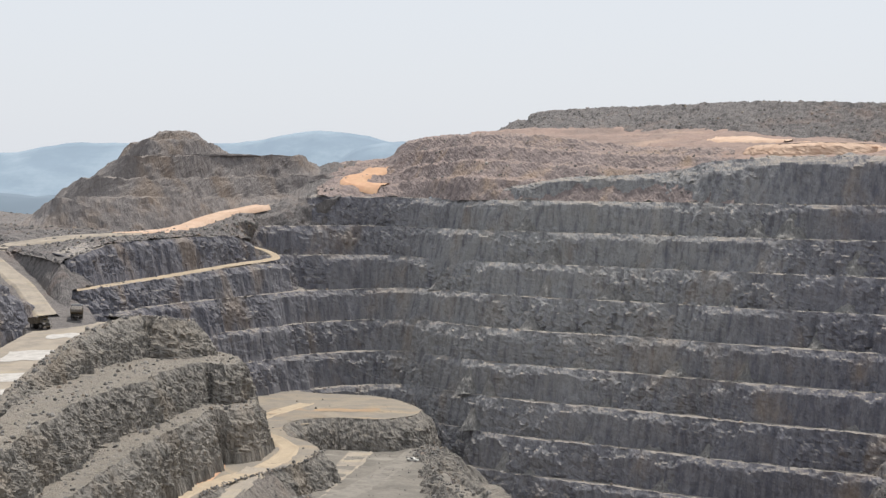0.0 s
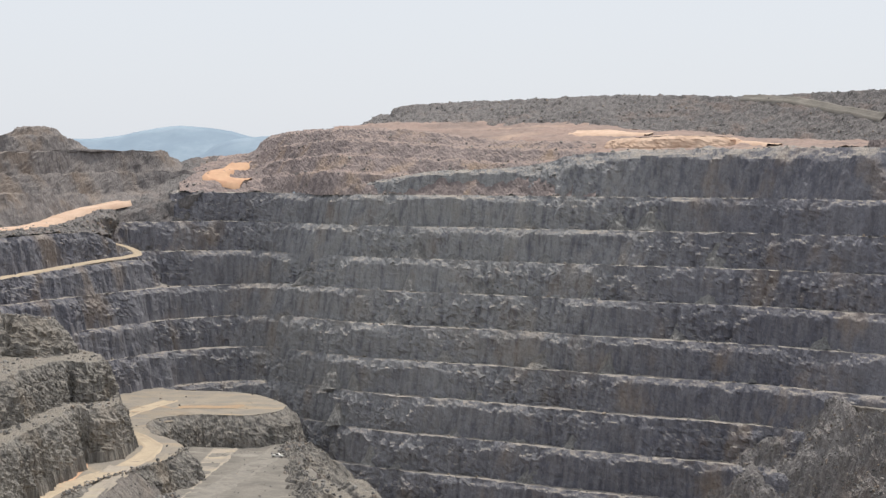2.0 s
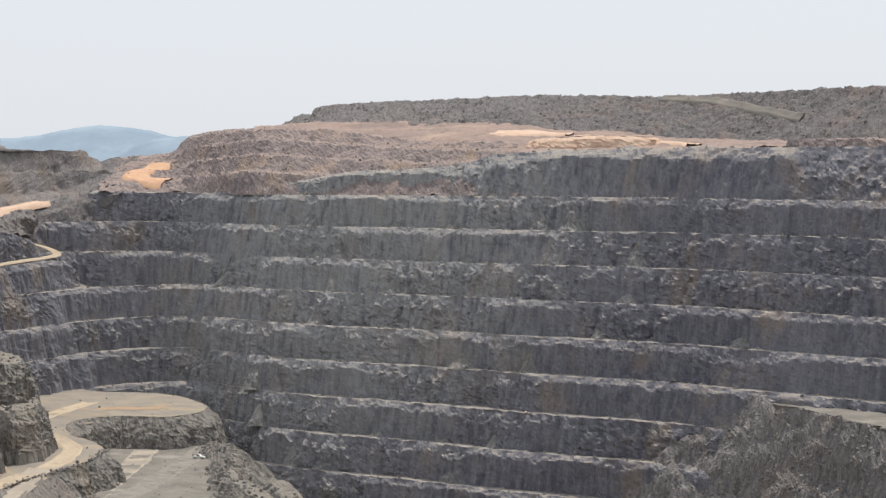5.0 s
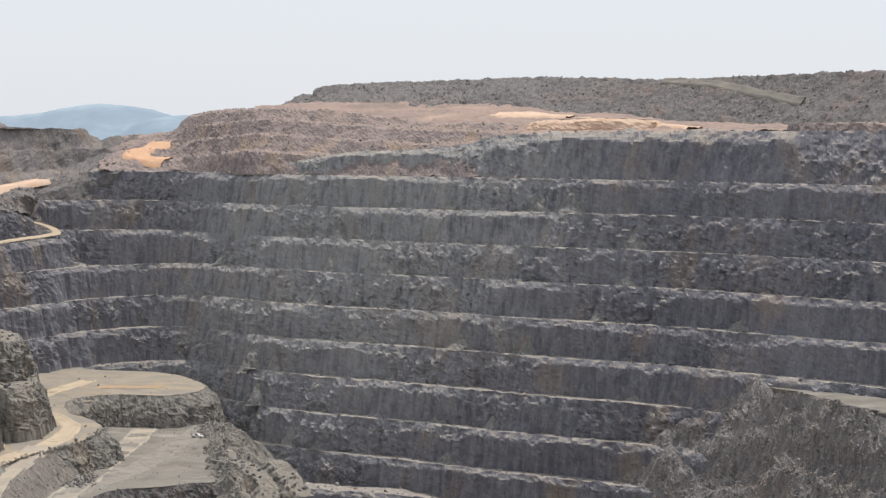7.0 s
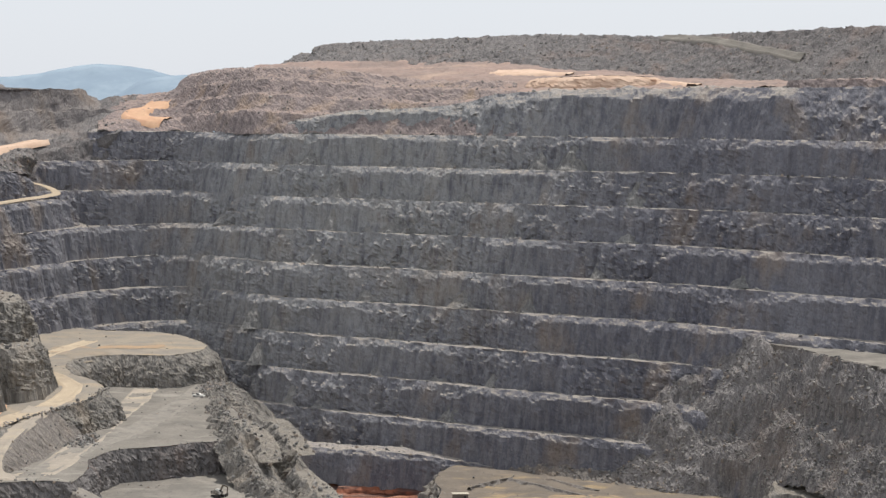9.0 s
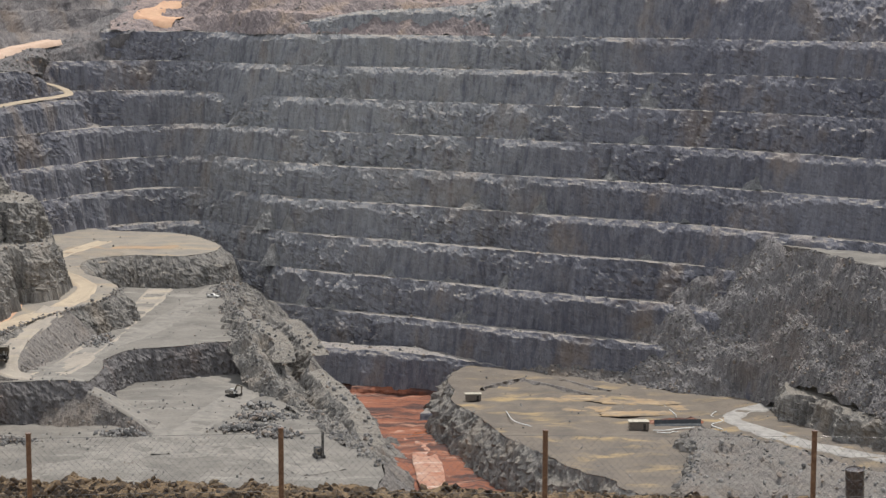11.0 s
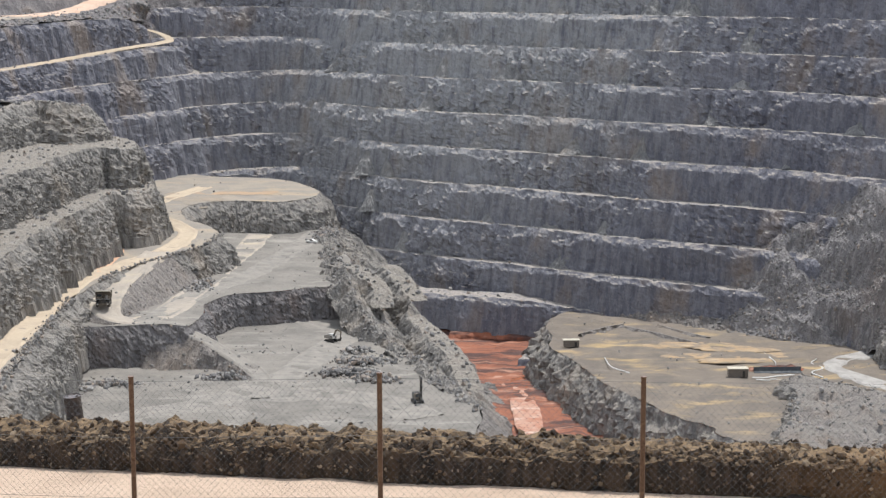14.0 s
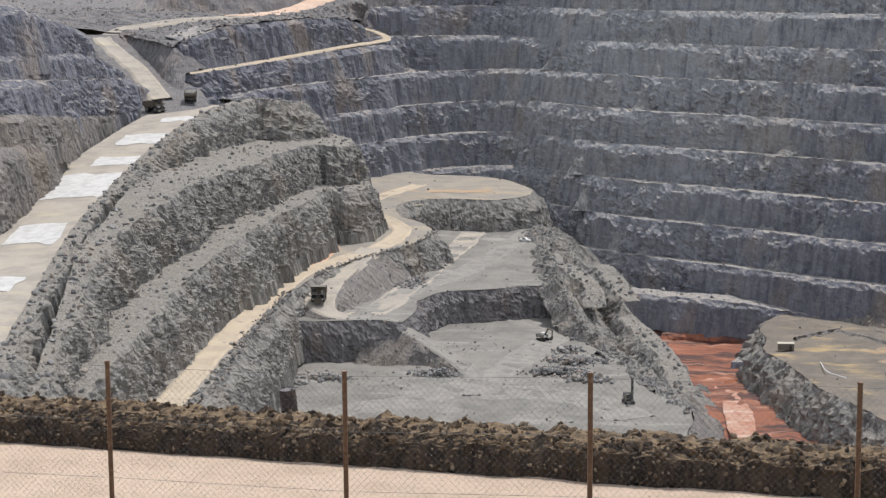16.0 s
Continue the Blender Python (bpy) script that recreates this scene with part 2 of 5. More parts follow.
def face_rows(c, n, toe, batter, rows, rough, jag, foot=3.0, crush=0.0):
    """The blasted face below the crest c, down to toe, as rows of points: broken ground at the top, steep rock below."""
    h = c[:, 2] - toe
    x, y = c[:, 0], c[:, 1]
    out = []
    zone = np.clip(0.34 + 1.5 * fbm(x / 46, y / 46, c[:, 2] * 0.23, 3), 0, 1) ** 1.6
    zone = np.maximum(zone, crush)
    lip = np.clip(0.17 + 0.1 * fbm(x / 9, y / 9, c[:, 2] * 0.21, 3) + 0.45 * zone, 0.05, 0.8)
    reach = h / math.tan(radians(batter))
    gully = np.clip(fbm(x / 13, y / 13, c[:, 2] * 0.4, 2) - 0.3, 0, 1)
    for u in np.linspace(0, 1, rows):
        z = c[:, 2] - h * u
        broken = np.where(u < lip, 1.0, 0.3 + 0.8 * zone)
        env = min(1, 0.25 + 2.2 * u) * rough
        flute = 1 - np.abs(fbm(x / 5.5, y / 5.5, z / 40 + c[:, 2], 3))
        ribs = np.abs(vnoise(x / 1.9, y / 1.9, z / 25))
        big = fbm(x / 30, y / 30, z / 40, 2)
        block = fbm(x / 2.6, y / 2.6, z / 2.2, 3)
        share = 0.52 + 0.22 * zone
        run = np.where(u < lip, share * u / lip, share + (1 - share) * (u - lip) / (1 - lip))
        d = jag + reach * run + env * (1.3 * flute - 0.9 + 0.6 * ribs + 1.5 * big * u + 0.75 * broken * block)
        d = d + env * 0.8 * broken * (cells(x / 2.3, y / 2.3, z / 3.4) + 0.6 * cells(x / 1.15, y / 1.15, z / 1.3))
        d = d + env * (2.2 * np.abs(fbm(x / 12 + 3, y / 12, z / 45 + c[:, 2] * 0.7, 3)) - 1.0)
        if crush:
            d = d + env * (0.55 * cells(x / 0.8, y / 0.8, z / 0.9) + 0.4 * np.abs(fbm(x / 1.7, y / 1.7, z / 3, 3)))
        d = d + gully * rough * 4.5 * np.clip(u - 0.25, 0, 1) ** 1.3
        out.append(np.column_stack([x + n[:, 0] * d, y + n[:, 1] * d, z + 0.5 * broken * block * rough]))
    last = out[-1].copy()
    last[:, :2] += n * foot * 0.5
    last[:, 2] -= 6.0
    out.append(last)
    return out


BERMS = []
SKINS = {}


def bench(name, crest, toe, inner, material, parent=None, side=1, step=1.1, batter=68, rough=1.0, rows=20, rise=1.6, crush=0.0):
    """One bench: the berm behind the crest line and the face below it. crest: control points, or an array of many points."""
    c = spline(crest, step)
    if isinstance(toe, (int, float)):
        t = np.full(len(c), float(toe))
    else:
        t = spline(np.column_stack([np.linspace(0, 1, len(toe)), toe]), 1e-3)
        t = np.interp(np.linspace(0, 1, len(c)), t[:, 0], t[:, 1])
    t = np.minimum(t, c[:, 2] - 0.3)
    n = outward(c, side)
    x, y = c[:, 0], c[:, 1]
    if not isinstance(inner, (int, float)):
        inner = np.interp(np.linspace(0, 1, len(c)), np.linspace(0, 1, len(inner)), inner)
    jag = rough * (1.7 * fbm(x / 26, y / 26, c[:, 2] * 0.3, 3) + 0.7 * vnoise(x / 3, y / 3, 1.0))
    grid = []
    for o in np.linspace(1, 0, 7):
        d = -o * inner + jag * (1 - o)
        px, py = x + n[:, 0] * d, y + n[:, 1] * d
        z = c[:, 2] + rough * (0.35 * fbm(px / 3, py / 3, 0.0, 3) + max(0, o - 0.6) * 2.5 * rise * (0.6 + 0.8 * fbm(px / 9, py / 9, 2.0, 2)))
        if o == 0:
            z = z + 0.5 * rough * np.clip(vnoise(x / 4, y / 4, 8.0), 0, 1)
        grid.append(np.column_stack([px, py, z]))
    BERMS.append(np.array(grid))
    grid += face_rows(c, n, t, batter, rows, rough, jag, crush=crush)[1:]
    return sheet(name, np.array(grid), material, parent)


def mesa(name, ring, toe, top, side_mat, parent=None, step=1.2, batter=62, rough=0.8, rows=12, bumps=0.25, lip=0.0):
    """A flat pad with its banks. ring: corner points with heights. The top is its own mesh."""
    c = spline(ring, step, closed=True)[:-1]
    n = outward(c, -1, closed=True)
    if np.mean((c[:, :2] - c[:, :2].mean(0)) * n) < 0:
        n = -n
    x, y = c[:, 0], c[:, 1]
    jag = rough * (1.6 * fbm(x / 18, y / 18, 5.0, 3))
    t = np.minimum(np.full(len(c), float(toe)), c[:, 2] - 0.3)
    edge = np.column_stack([x + n[:, 0] * jag, y + n[:, 1] * jag, c[:, 2]])
    lo, hi = edge.min(0), edge.max(0)
    cell = max(2.2, math.sqrt((hi[0] - lo[0]) * (hi[1] - lo[1]) / 5000))
    gx, gy = np.meshgrid(np.arange(lo[0], hi[0], cell), np.arange(lo[1], hi[1], cell))
    gx, gy = gx.ravel(), gy.ravel()
    keep = np.zeros(len(gx), bool)
    ex, ey = edge[:, 0], edge[:, 1]
    fx, fy = np.roll(ex, -1), np.roll(ey, -1)
    for a, b, p, q in zip(ex, ey, fx, fy):
        if b != q:
            keep ^= ((b > gy) != (q > gy)) & (gx < (p - a) * (gy - b) / (q - b) + a)
    gx, gy = gx[keep], gy[keep]
    m = len(edge)
    flat = [Vector((a, b)) for a, b in zip(ex, ey)] + [Vector((a, b)) for a, b in zip(gx, gy)]
    vs, _, fs, _, _, _ = delaunay_2d_cdt(flat, [(i, (i + 1) % m) for i in range(m)], [], 1, 0.01)
    va = np.array([v[:] for v in vs])
    pick = np.arange(0, m, max(1, m // 90))
    w = 1 / (((va[:, None, 0] - ex[None, pick]) ** 2 + (va[:, None, 1] - ey[None, pick]) ** 2) ** 1.5 + 1e-3)
    vz = (w * c[None, pick, 2]).sum(1) / w.sum(1) + 0.0
    gap = (va[:, None, 0] - ex[None, :]) ** 2 + (va[:, None, 1] - ey[None, :]) ** 2
    near, gap = gap.argmin(1), np.sqrt(gap.min(1))
    inner = np.clip(gap / 5.0, 0, 1)
    vz = inner * vz + (1 - inner) * c[near, 2] + inner * bumps * (fbm(va[:, 0] / 9, va[:, 1] / 9, 0.0, 4) + 0.5 * vnoise(va[:, 0] / 2.6, va[:, 1] / 2.6, 3.0))
    me = bpy.data.meshes.new(name)
    me.from_pydata(np.column_stack([va, vz]).tolist(), [], [list(f) for f in fs])
    me.materials.append(top)
    me.polygons.foreach_set("use_smooth", np.full(len(me.polygons), True))
    a = new(name, me)
    a.parent = parent
    face = face_rows(c, n, t, batter, rows, rough, jag, 2.0, crush=0.35)
    face[0][:, 2] -= 0.1
    b = sheet("bank", np.array(face), side_mat, parent or a, closed=True)
    return a, b


def loft(name, lines, material, parent=None, step=2.0, rows=12, bump=0.6, size=4.0, smooth=False, detail=4):
    """A skin over several lines, each a list of points, from the first to the last."""
    count = max(int(np.linalg.norm(np.diff(spline(l, step), axis=0), axis=1).sum() / step) for l in lines) + 2
    cols = []
    for l in lines:
        s = spline(l, step / 2)
        cols.append(np.stack([np.interp(np.linspace(0, 1, count), np.linspace(0, 1, len(s)), s[:, k]) for k in range(3)], 1))
    grid = []
    for a, b in zip(cols[:-1], cols[1:]):
        for u in np.linspace(0, 1, rows, endpoint=False):
            grid.append(a + (b - a) * u)
    grid.append(cols[-1])
    g = np.array(grid)
    x, y, z = g[..., 0], g[..., 1], g[..., 2]
    d = bump * fbm(x / size, y / size, z / size, detail)
    e = bump * fbm(x / size + 40, y / size, z / size, detail)
    f = bump * fbm(x / size, y / size + 70, z / size, detail)
    if not smooth and size > 2:
        d = d + 0.3 * min(bump, 1.5) * (cells(x / 2.2, y / 2.2, z / 2.2) + 0.6 * cells(x / 1.1, y / 1.1, z / 1.1))
    g = np.stack([x + e * 0.5, y + f * 0.5, z + d], -1)
    SKINS[name] = g
    return sheet(name, g, material, parent, smooth=smooth)


def drape(x, y, obs, floor):
    """Heights of the ground under many points."""
    trees = [BVHTree.FromPolygons([v.co for v in o.data.vertices], [p.vertices[:] for p in o.data.polygons]) for o in obs]
    out = np.array(floor, float).ravel()
    for i, (a, b) in enumerate(zip(np.ravel(x), np.ravel(y))):
        hits = [t.ray_cast(Vector((a, b, 400)), Vector((0, 0, -1)))[0] for t in trees]
        hits = [h.z for h in hits if h is not None]
        if hits:
            out[i] = max(hits)
    return out.reshape(np.shape(x))


def road(name, points, width, material, label, skirt=2.0, step=2.0, lift=0.25, on=()):
    """A ribbon of road with sloping shoulders."""
    c = spline(points, step)
    n = outward(c)
    grid = []
    for u in (-1.35, -1, -0.75, -0.4, 0, 0.4, 0.75, 1, 1.35):
        ww = 0.5 * width * (1 + 0.12 * fbm(c[:, 0] / 9, c[:, 1] / 9, u, 2)) * u
        p = c.copy()
        p[:, 0] += n[:, 0] * ww
        p[:, 1] += n[:, 1] * ww
        if on:
            p[:, 2] = drape(p[:, 0], p[:, 1], on, p[:, 2])
            p[:, 2] = np.convolve(np.pad(p[:, 2], 3, mode="edge"), np.ones(7) / 7, "valid")
        p[:, 2] += lift + 0.12 * fbm(p[:, 0] / 3, p[:, 1] / 3, 0.0, 3) + (0.3 if abs(u) == 1 else 0)
        if abs(u) > 1.1:
            p[:, 2] -= skirt
        grid.append(p)
    return tagged(sheet(name, np.array(grid), material, smooth=True), label, "road", kind="structure")


def embankment(points, width, base, label, spread=1.3):
    """A bank of tipped rubble that carries a road down."""
    c = spline(points, 1.2)
    n = outward(c)
    grid = []
    for side in (-1, 1):
        for u in (1, 0.66, 0.33, 0) if side < 0 else (0, 0.33, 0.66, 1):
            off = side * (width / 2 + u * np.maximum(0.5, (c[:, 2] - base) * spread))
            x, y = c[:, 0] + n[:, 0] * off, c[:, 1] + n[:, 1] * off
            z = c[:, 2] - u * (c[:, 2] - base + 0.6)
            e = fbm(x / 3, y / 3, z / 3, 3)
            k = 0.0 if u == 0 else 0.9
            grid.append(np.column_stack([x + k * e, y + k * fbm(x / 3 + 9, y / 3, z / 3, 3), z + 0.5 * k * e]))
    ob = sheet("embankment", np.array(grid), TALUS)
    SKINS["embankment" + str(len(SKINS))] = np.array(grid)
    return tagged(ob, label, "embankment", kind="structure")


ICO = None


def rocks(name, where, sizes, material, label, category="rubble", seed=1):
    """Many loose broken stones as one scatter."""
    global ICO
    if ICO is None:
        bm = bmesh.new()
        bmesh.ops.create_icosphere(bm, subdivisions=1, radius=0.5)
        ICO = (np.array([v.co[:] for v in bm.verts]), np.array([[v.index for v in f.verts] for f in bm.faces]))
        bm.free()
    rng = np.random.default_rng(seed)
    v, f = ICO
    m = len(where)
    shape = 0.65 + 0.7 * rng.random((m, len(v), 1))
    scale = (0.6 + 0.7 * rng.random((m, 1, 3))) * np.asarray(sizes)[:, None, None]
    q = rng.normal(size=(m, 4))
    q /= np.linalg.norm(q, axis=1)[:, None]
    w, a, b, c = q.T
    rot = np.array([[1 - 2 * (b * b + c * c), 2 * (a * b - c * w), 2 * (a * c + b * w)], [2 * (a * b + c * w), 1 - 2 * (a * a + c * c), 2 * (b * c - a * w)], [2 * (a * c - b * w), 2 * (b * c + a * w), 1 - 2 * (a * a + b * b)]]).transpose(2, 0, 1)
    pts = np.einsum("mij,mvj->mvi", rot, v[None] * shape * scale) + np.asarray(where)[:, None]
    faces = (f[None] + (np.arange(m) * len(v))[:, None, None]).reshape(-1, 3)
    me = bpy.data.meshes.new(name)
    me.from_pydata(pts.reshape(-1, 3).tolist(), [], faces.tolist())
    me.materials.append(material)
    return tagged(new(name, me), label, category, kind="stuff")


def empty(name, label, category, kind="", group=""):
    return tagged(new(name), label, category, group, kind)


# ---- the far pit wall: level benches, 15 m apart ----
AZ = [-16.5, -14.5, -12.5, -10.5, -8.5, -7, -5, -2.5, 0, 2.5, 5, 8, 11, 14, 17, 20]
OUT = [787, 847, 888, 938, 965, 950, 893, 865, 846, 820, 803, 786, 757, 735, 712, 690]
SETBACK, LIFT = 12.6, 15.05


def level(k):
    return EYE - LIFT * k


SAG = {1: 0, 2: 0, 3: 0, 4: -2.3, 5: -2.6, 6: -2.4, 7: -3.4, 8: -2, 9: 0}


def wall_line(k, a0, a1, extra=0.0):
    """The crest of level k between two bearings."""
    az = np.arange(a0, a1 + 0.01, 1.25)
    d = np.interp(az, AZ, OUT)
    d = np.convolve(np.pad(d, 1, mode="edge"), [0.2, 0.6, 0.2], "valid") - SETBACK * (k - 5) + extra
    d = d + (np.interp(az, [-12.6, -11.2, -9.5], [45, 34, 0]) if k < 4 else 0)
    z = level(k) + np.interp(az, [-15, -8.5, -6.5], [SAG[k], SAG[k], 0])
    return np.column_stack([np.sin(np.radians(az)) * d, np.cos(np.radians(az)) * d, z])


def at(bearing, d, z):
    """A point at a bearing and distance from the lookout."""
    return (math.sin(radians(bearing)) * d, math.cos(radians(bearing)) * d, z)


def rim(bearings, back, heights, k=1):
    """Points behind the crest of level k."""
    return [at(b, np.interp(b, AZ, OUT) - SETBACK * (k - 5) + back, h) for b, h in zip(bearings, heights)]


pit_wall = empty("pit_wall", "terraced dark grey rock wall of an open pit mine with level benches", "pit wall", "structure")
SPANS = {1: (-10, 17.5), 2: (-12.5, 17.5), 3: (-12, 17.5), 4: (-17.4, 17.5), 5: (-17.5, 17.5), 6: (-18, 16), 7: (-18, 14), 8: (-13, 13), 9: (-9, 12.0)}
WALL = {}
for k, (a0, a1) in SPANS.items():
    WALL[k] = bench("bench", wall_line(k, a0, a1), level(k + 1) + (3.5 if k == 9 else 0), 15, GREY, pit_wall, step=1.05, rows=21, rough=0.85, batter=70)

bench("bench", [(-59, 796, -130.3), (-53, 796, -131.4), (-40, 794, -132.2), (-15, 781, -131.4), (-1, 777, -132.1), (16, 771, -133.5), (32, 764, -134.6), (50, 756, -134.2), (64, 749, -133.7)], [-139, -140, -140.5, -140, -139, -137, -137], 12, GREY, pit_wall, rough=0.8, batter=64, rows=14, rise=0.3)

FAN = rock("pale_fallen_rock", (0.18, 0.178, 0.175), (0.3, 0.29, 0.275), (0.4, 0.38, 0.35), (0.36, 0.3, 0.23), 0.4, 0.9, (0.93, 1.0))
fan_rng = random.Random(21)
spots = [(k, fan_rng.uniform(-7, 10)) for k in (1, 2, 3, 4, 5, 6, 7, 8) for _ in range(5)]
spots += [(2, -3.6), (2, -2.4), (2, -1.2), (3, -2.6), (3, -1.5), (3, -0.4), (2, 0.4), (1, -0.6), (1, -3.2), (4, -1.0)]
for k, b in spots:
    d = np.interp(b, AZ, OUT) - SETBACK * (k - 5)
    high, wide = fan_rng.uniform(5, 11), fan_rng.uniform(4, 10)
    foot_z = level(k + 1) + 0.2
    rows_ = []
    for u in np.linspace(0, 1, 9):
        a = np.linspace(-1, 1, 15)
        spread, out = wide * (0.15 + 0.85 * u), 2.2 + 6.3 * u
        lat = a * spread
        dep = -(out * np.sqrt(np.clip(1 - 0.85 * a * a, 0, 1)))
        cz = foot_z + high * (1 - u) ** 1.2 - 0.8 * a * a * u
        px, py = math.sin(radians(b)), math.cos(radians(b))
        x, y = px * (d + dep) + py * lat, py * (d + dep) - px * lat
        w = 0.7 * fbm(x / 2.4, y / 2.4, cz / 2.4, 3)
        rows_.append(np.column_stack([x - px * w, y - py * w, cz + 0.4 * w]))
    sheet("talus_fan", np.array(rows_), FAN, pit_wall)

# ---- the upper rim: weathered ground, waste dump ----
bench("upper_bench", [rim([b], k, [z])[0] for b, k, z in ((-5, 8, 3), (-3.4, 11, 8), (-2, 15, 12), (-0.5, 18, 13), (1, 21, 15), (2.5, 23, 20), (5, 23, 22), (8, 23, 22.5), (11, 23, 23), (14, 23, 23), (17, 23, 23))], 0.8, 18, GREY, pit_wall, batter=56, rough=0.9)
B = [-9.7, -9.1, -8.2, -7.5, -6.9, -5, -2.5, 0, 3]
TOPS = np.array([9, 18, 20, 21.5, 31, 34, 33, 28, 27.5])
upper = loft("upper_slope", [rim(B, back, 0.4 + (TOPS - 0.4) * part_up + np.array([0, 0.3, 0.5, -0.3, -0.8, 0.8, -0.6, 0.7, 0]) * (0 < part_up < 1))
                             for back, part_up in ((130, 1.05), (84, 1.0), (72, 0.83), (57, 0.8), (48, 0.59), (35, 0.55), (26, 0.34), (14, 0.3), (4, 0.0))], RED, None, 1.4, 7, 0.95, 7.0)
tagged(upper, "eroded reddish brown upper slope with ochre patches", "slope", kind="structure")
B = [-5, -2.5, 0, 2, 5, 8, 11, 14, 18]
plateau = loft("upper_plateau", [
    rim(B, 38, [6, 8, 10, 16, 21.5, 22.5, 23, 23, 23]),
    rim(B, 100, [33, 32.5, 30.5, 29.5, 28.5, 27.5, 26, 25, 25]),
    rim(B, 165, [38, 40, 40, 39, 35, 30, 27, 26, 26]),
    rim(B, 230, [37, 38, 38, 37, 33, 30, 28, 26, 26])], PLATEAU, None, 2.5, 14, 1.1, 12.0)
tagged(plateau, "reddish stripped plateau above the pit", "ground", kind="structure")
cut = bench("rim_cut", rim([11.2, 12, 13, 13.8, 14.1, 14.4], 26, [26, 26.5, 26.5, 26, 24, 22]), 17, 14, RED, None, batter=62, rough=0.8, rows=9)
tagged(cut, "brown earth cut with a flat sandy top", "scarp", kind="structure")
for ring, toe in (([rim([b], k, [z])[0] for b, k, z in ((3.6, 80, 28.5), (4.4, 68, 29), (5.6, 64, 29.5), (6.8, 68, 29), (7.2, 86, 28.5), (6.0, 100, 30), (4.4, 100, 30))], 24),):
    top, _ = mesa("sand_heap", ring, toe, PLATEAU, SANDY, None, 1.5, 40, 0.6, 8, 0.5)
    tagged(top, "flat-topped heap of peach-coloured earth on the plateau", "earth heap", "earth heaps", "structure")
B = [-4.45, -3.65, -3.3, -2.8, 0.5, 3.7, 7.2, 9.2, 13.3, 18]
dump = loft("waste_dump", [
    rim(B, 152, [34, 35, 35.5, 36, 37, 34.5, 29, 26, 22, 22]),
    rim(B, 200, [37, 44.5, 45, 50.7, 53, 54.5, 53, 53.5, 55.5, 56]),
    rim(B, 300, [37, 44, 45, 50, 53, 54, 53, 53, 55, 56]),
    rim(B, 360, [10, 10, 10, 10, 10, 10, 10, 10, 10, 10])], DUMP, None, 1.7, 16, 1.0, 4.0)
tagged(dump, "long flat-topped heap of dark grey waste rock", "waste heap", kind="structure")

# ---- the left hill and its plateau ----
bench("bench", [(-267, 844, -26.6), (-253, 803, -26.1), (-245, 784, -24.8), (-239, 795, -21.8), (-234, 821, -18.9), (-227, 854, -18.3), (-216, 886, -18.0), (-203, 913, -18.0), (-198, 932, -20.3), (-197, 952, -25.7), (-201, 978, -29.2), (-209, 1011, -30.1)], [-36, -36, -34, -33, -32.5, -32, -31.5, -31, -30.5, -30, -30, -30], 16, GREY, pit_wall, rough=0.8, batter=74, rise=0.3)
bench("bench", [(-261, 833, -38.5), (-246, 788, -37.5), (-238, 769, -37.0), (-228, 800, -36.1), (-216, 853, -35.5), (-198, 893, -33.2), (-185, 927, -32.6), (-180, 947, -33.5), (-179, 965, -35.6), (-182, 995, -37.8), (-190, 1040, -41.5)], [-50, -50, -49, -48, -47.5, -47, -46.5, -46, -46], 14, GREY, pit_wall, rough=0.85, batter=70, rise=0.3)
bench("ledge", [(-156, 937, -68.5), (-153, 943, -67.5), (-148, 947, -66.6), (-136, 947, -65.4), (-124, 944, -65.8)], [-78, -77, -77, -78], 8, GREY, pit_wall, rough=0.7, rows=9)
bench("ledge", [(-178, 962, -36.3), (-172, 969, -35.7), (-162, 973, -36.1), (-155, 972, -37.5)], [-47, -47, -47], 8, GREY, pit_wall, rough=0.7, rows=9)
west = loft("west_plateau", [
    [(-245, 777, -24.7), (-243, 786, -23.2), (-238, 802, -20.7), (-235, 824, -18.5), (-216, 889, -17.5), (-198, 929, -18.8), (-200, 964, -23.3)],
    [(-290, 840, -22.5), (-280, 851, -20.7), (-268, 863, -18.4), (-249, 876, -16.8), (-221, 909, -15.8), (-201, 943, -12.0), (-195, 955, -13.5)],
    [(-377, 872, -14.2), (-333, 905, -14.3), (-301, 916, -14.1), (-285, 921, -14.7), (-263, 925, -16.0), (-230, 946, -14.1), (-207, 970, -7.5), (-201, 983, -8.9)],
    [(-405, 936, -14.0), (-357, 970, -15.2), (-323, 982, -15.3), (-306, 988, -15.3), (-283, 995, -15.9), (-245, 1005, -14.4), (-216, 1011, -7.2), (-209, 1024, -8.7)],
    [(-524, 1212, -13.5), (-460, 1252, -13.2), (-417, 1267, -17.1), (-380, 1226, -17.8), (-338, 1187, -18.3), (-292, 1199, -18.3), (-258, 1207, -18.3), (-249, 1220, -20.0)]], DUMP, None, 2.4, 12, 0.8, 5.0)
saddle = loft("saddle_slope", [
    [(-202, 940, -34.0), (-189, 964, -30.3), (-178, 969, -26.8), (-172, 975, -22.9), (-165, 988, -19.1)],
    [(-205, 955, -24.8), (-191, 971, -19.3), (-179, 976, -15.8), (-173, 985, -11.8), (-164, 993, -8.9)],
    [(-208, 965, -15.1), (-192, 977, -9.9), (-181, 983, -7.0), (-170, 990, -2.8), (-158, 995, 0.6)],
    [(-212, 971, -8.1), (-198, 990, -4.8), (-184, 1001, -2.1), (-174, 1012, 0.8), (-158, 1020, 4.0)],
    [(-222, 1018, -7.4), (-208, 1041, -1.4), (-194, 1054, 8.9), (-183, 1064, 18.0), (-162, 1078, 19.5)]], DUMP, None, 1.6, 10, 1.3, 5.0)
tagged(saddle, "slope of dark grey rubble below the saddle", "slope", kind="structure")
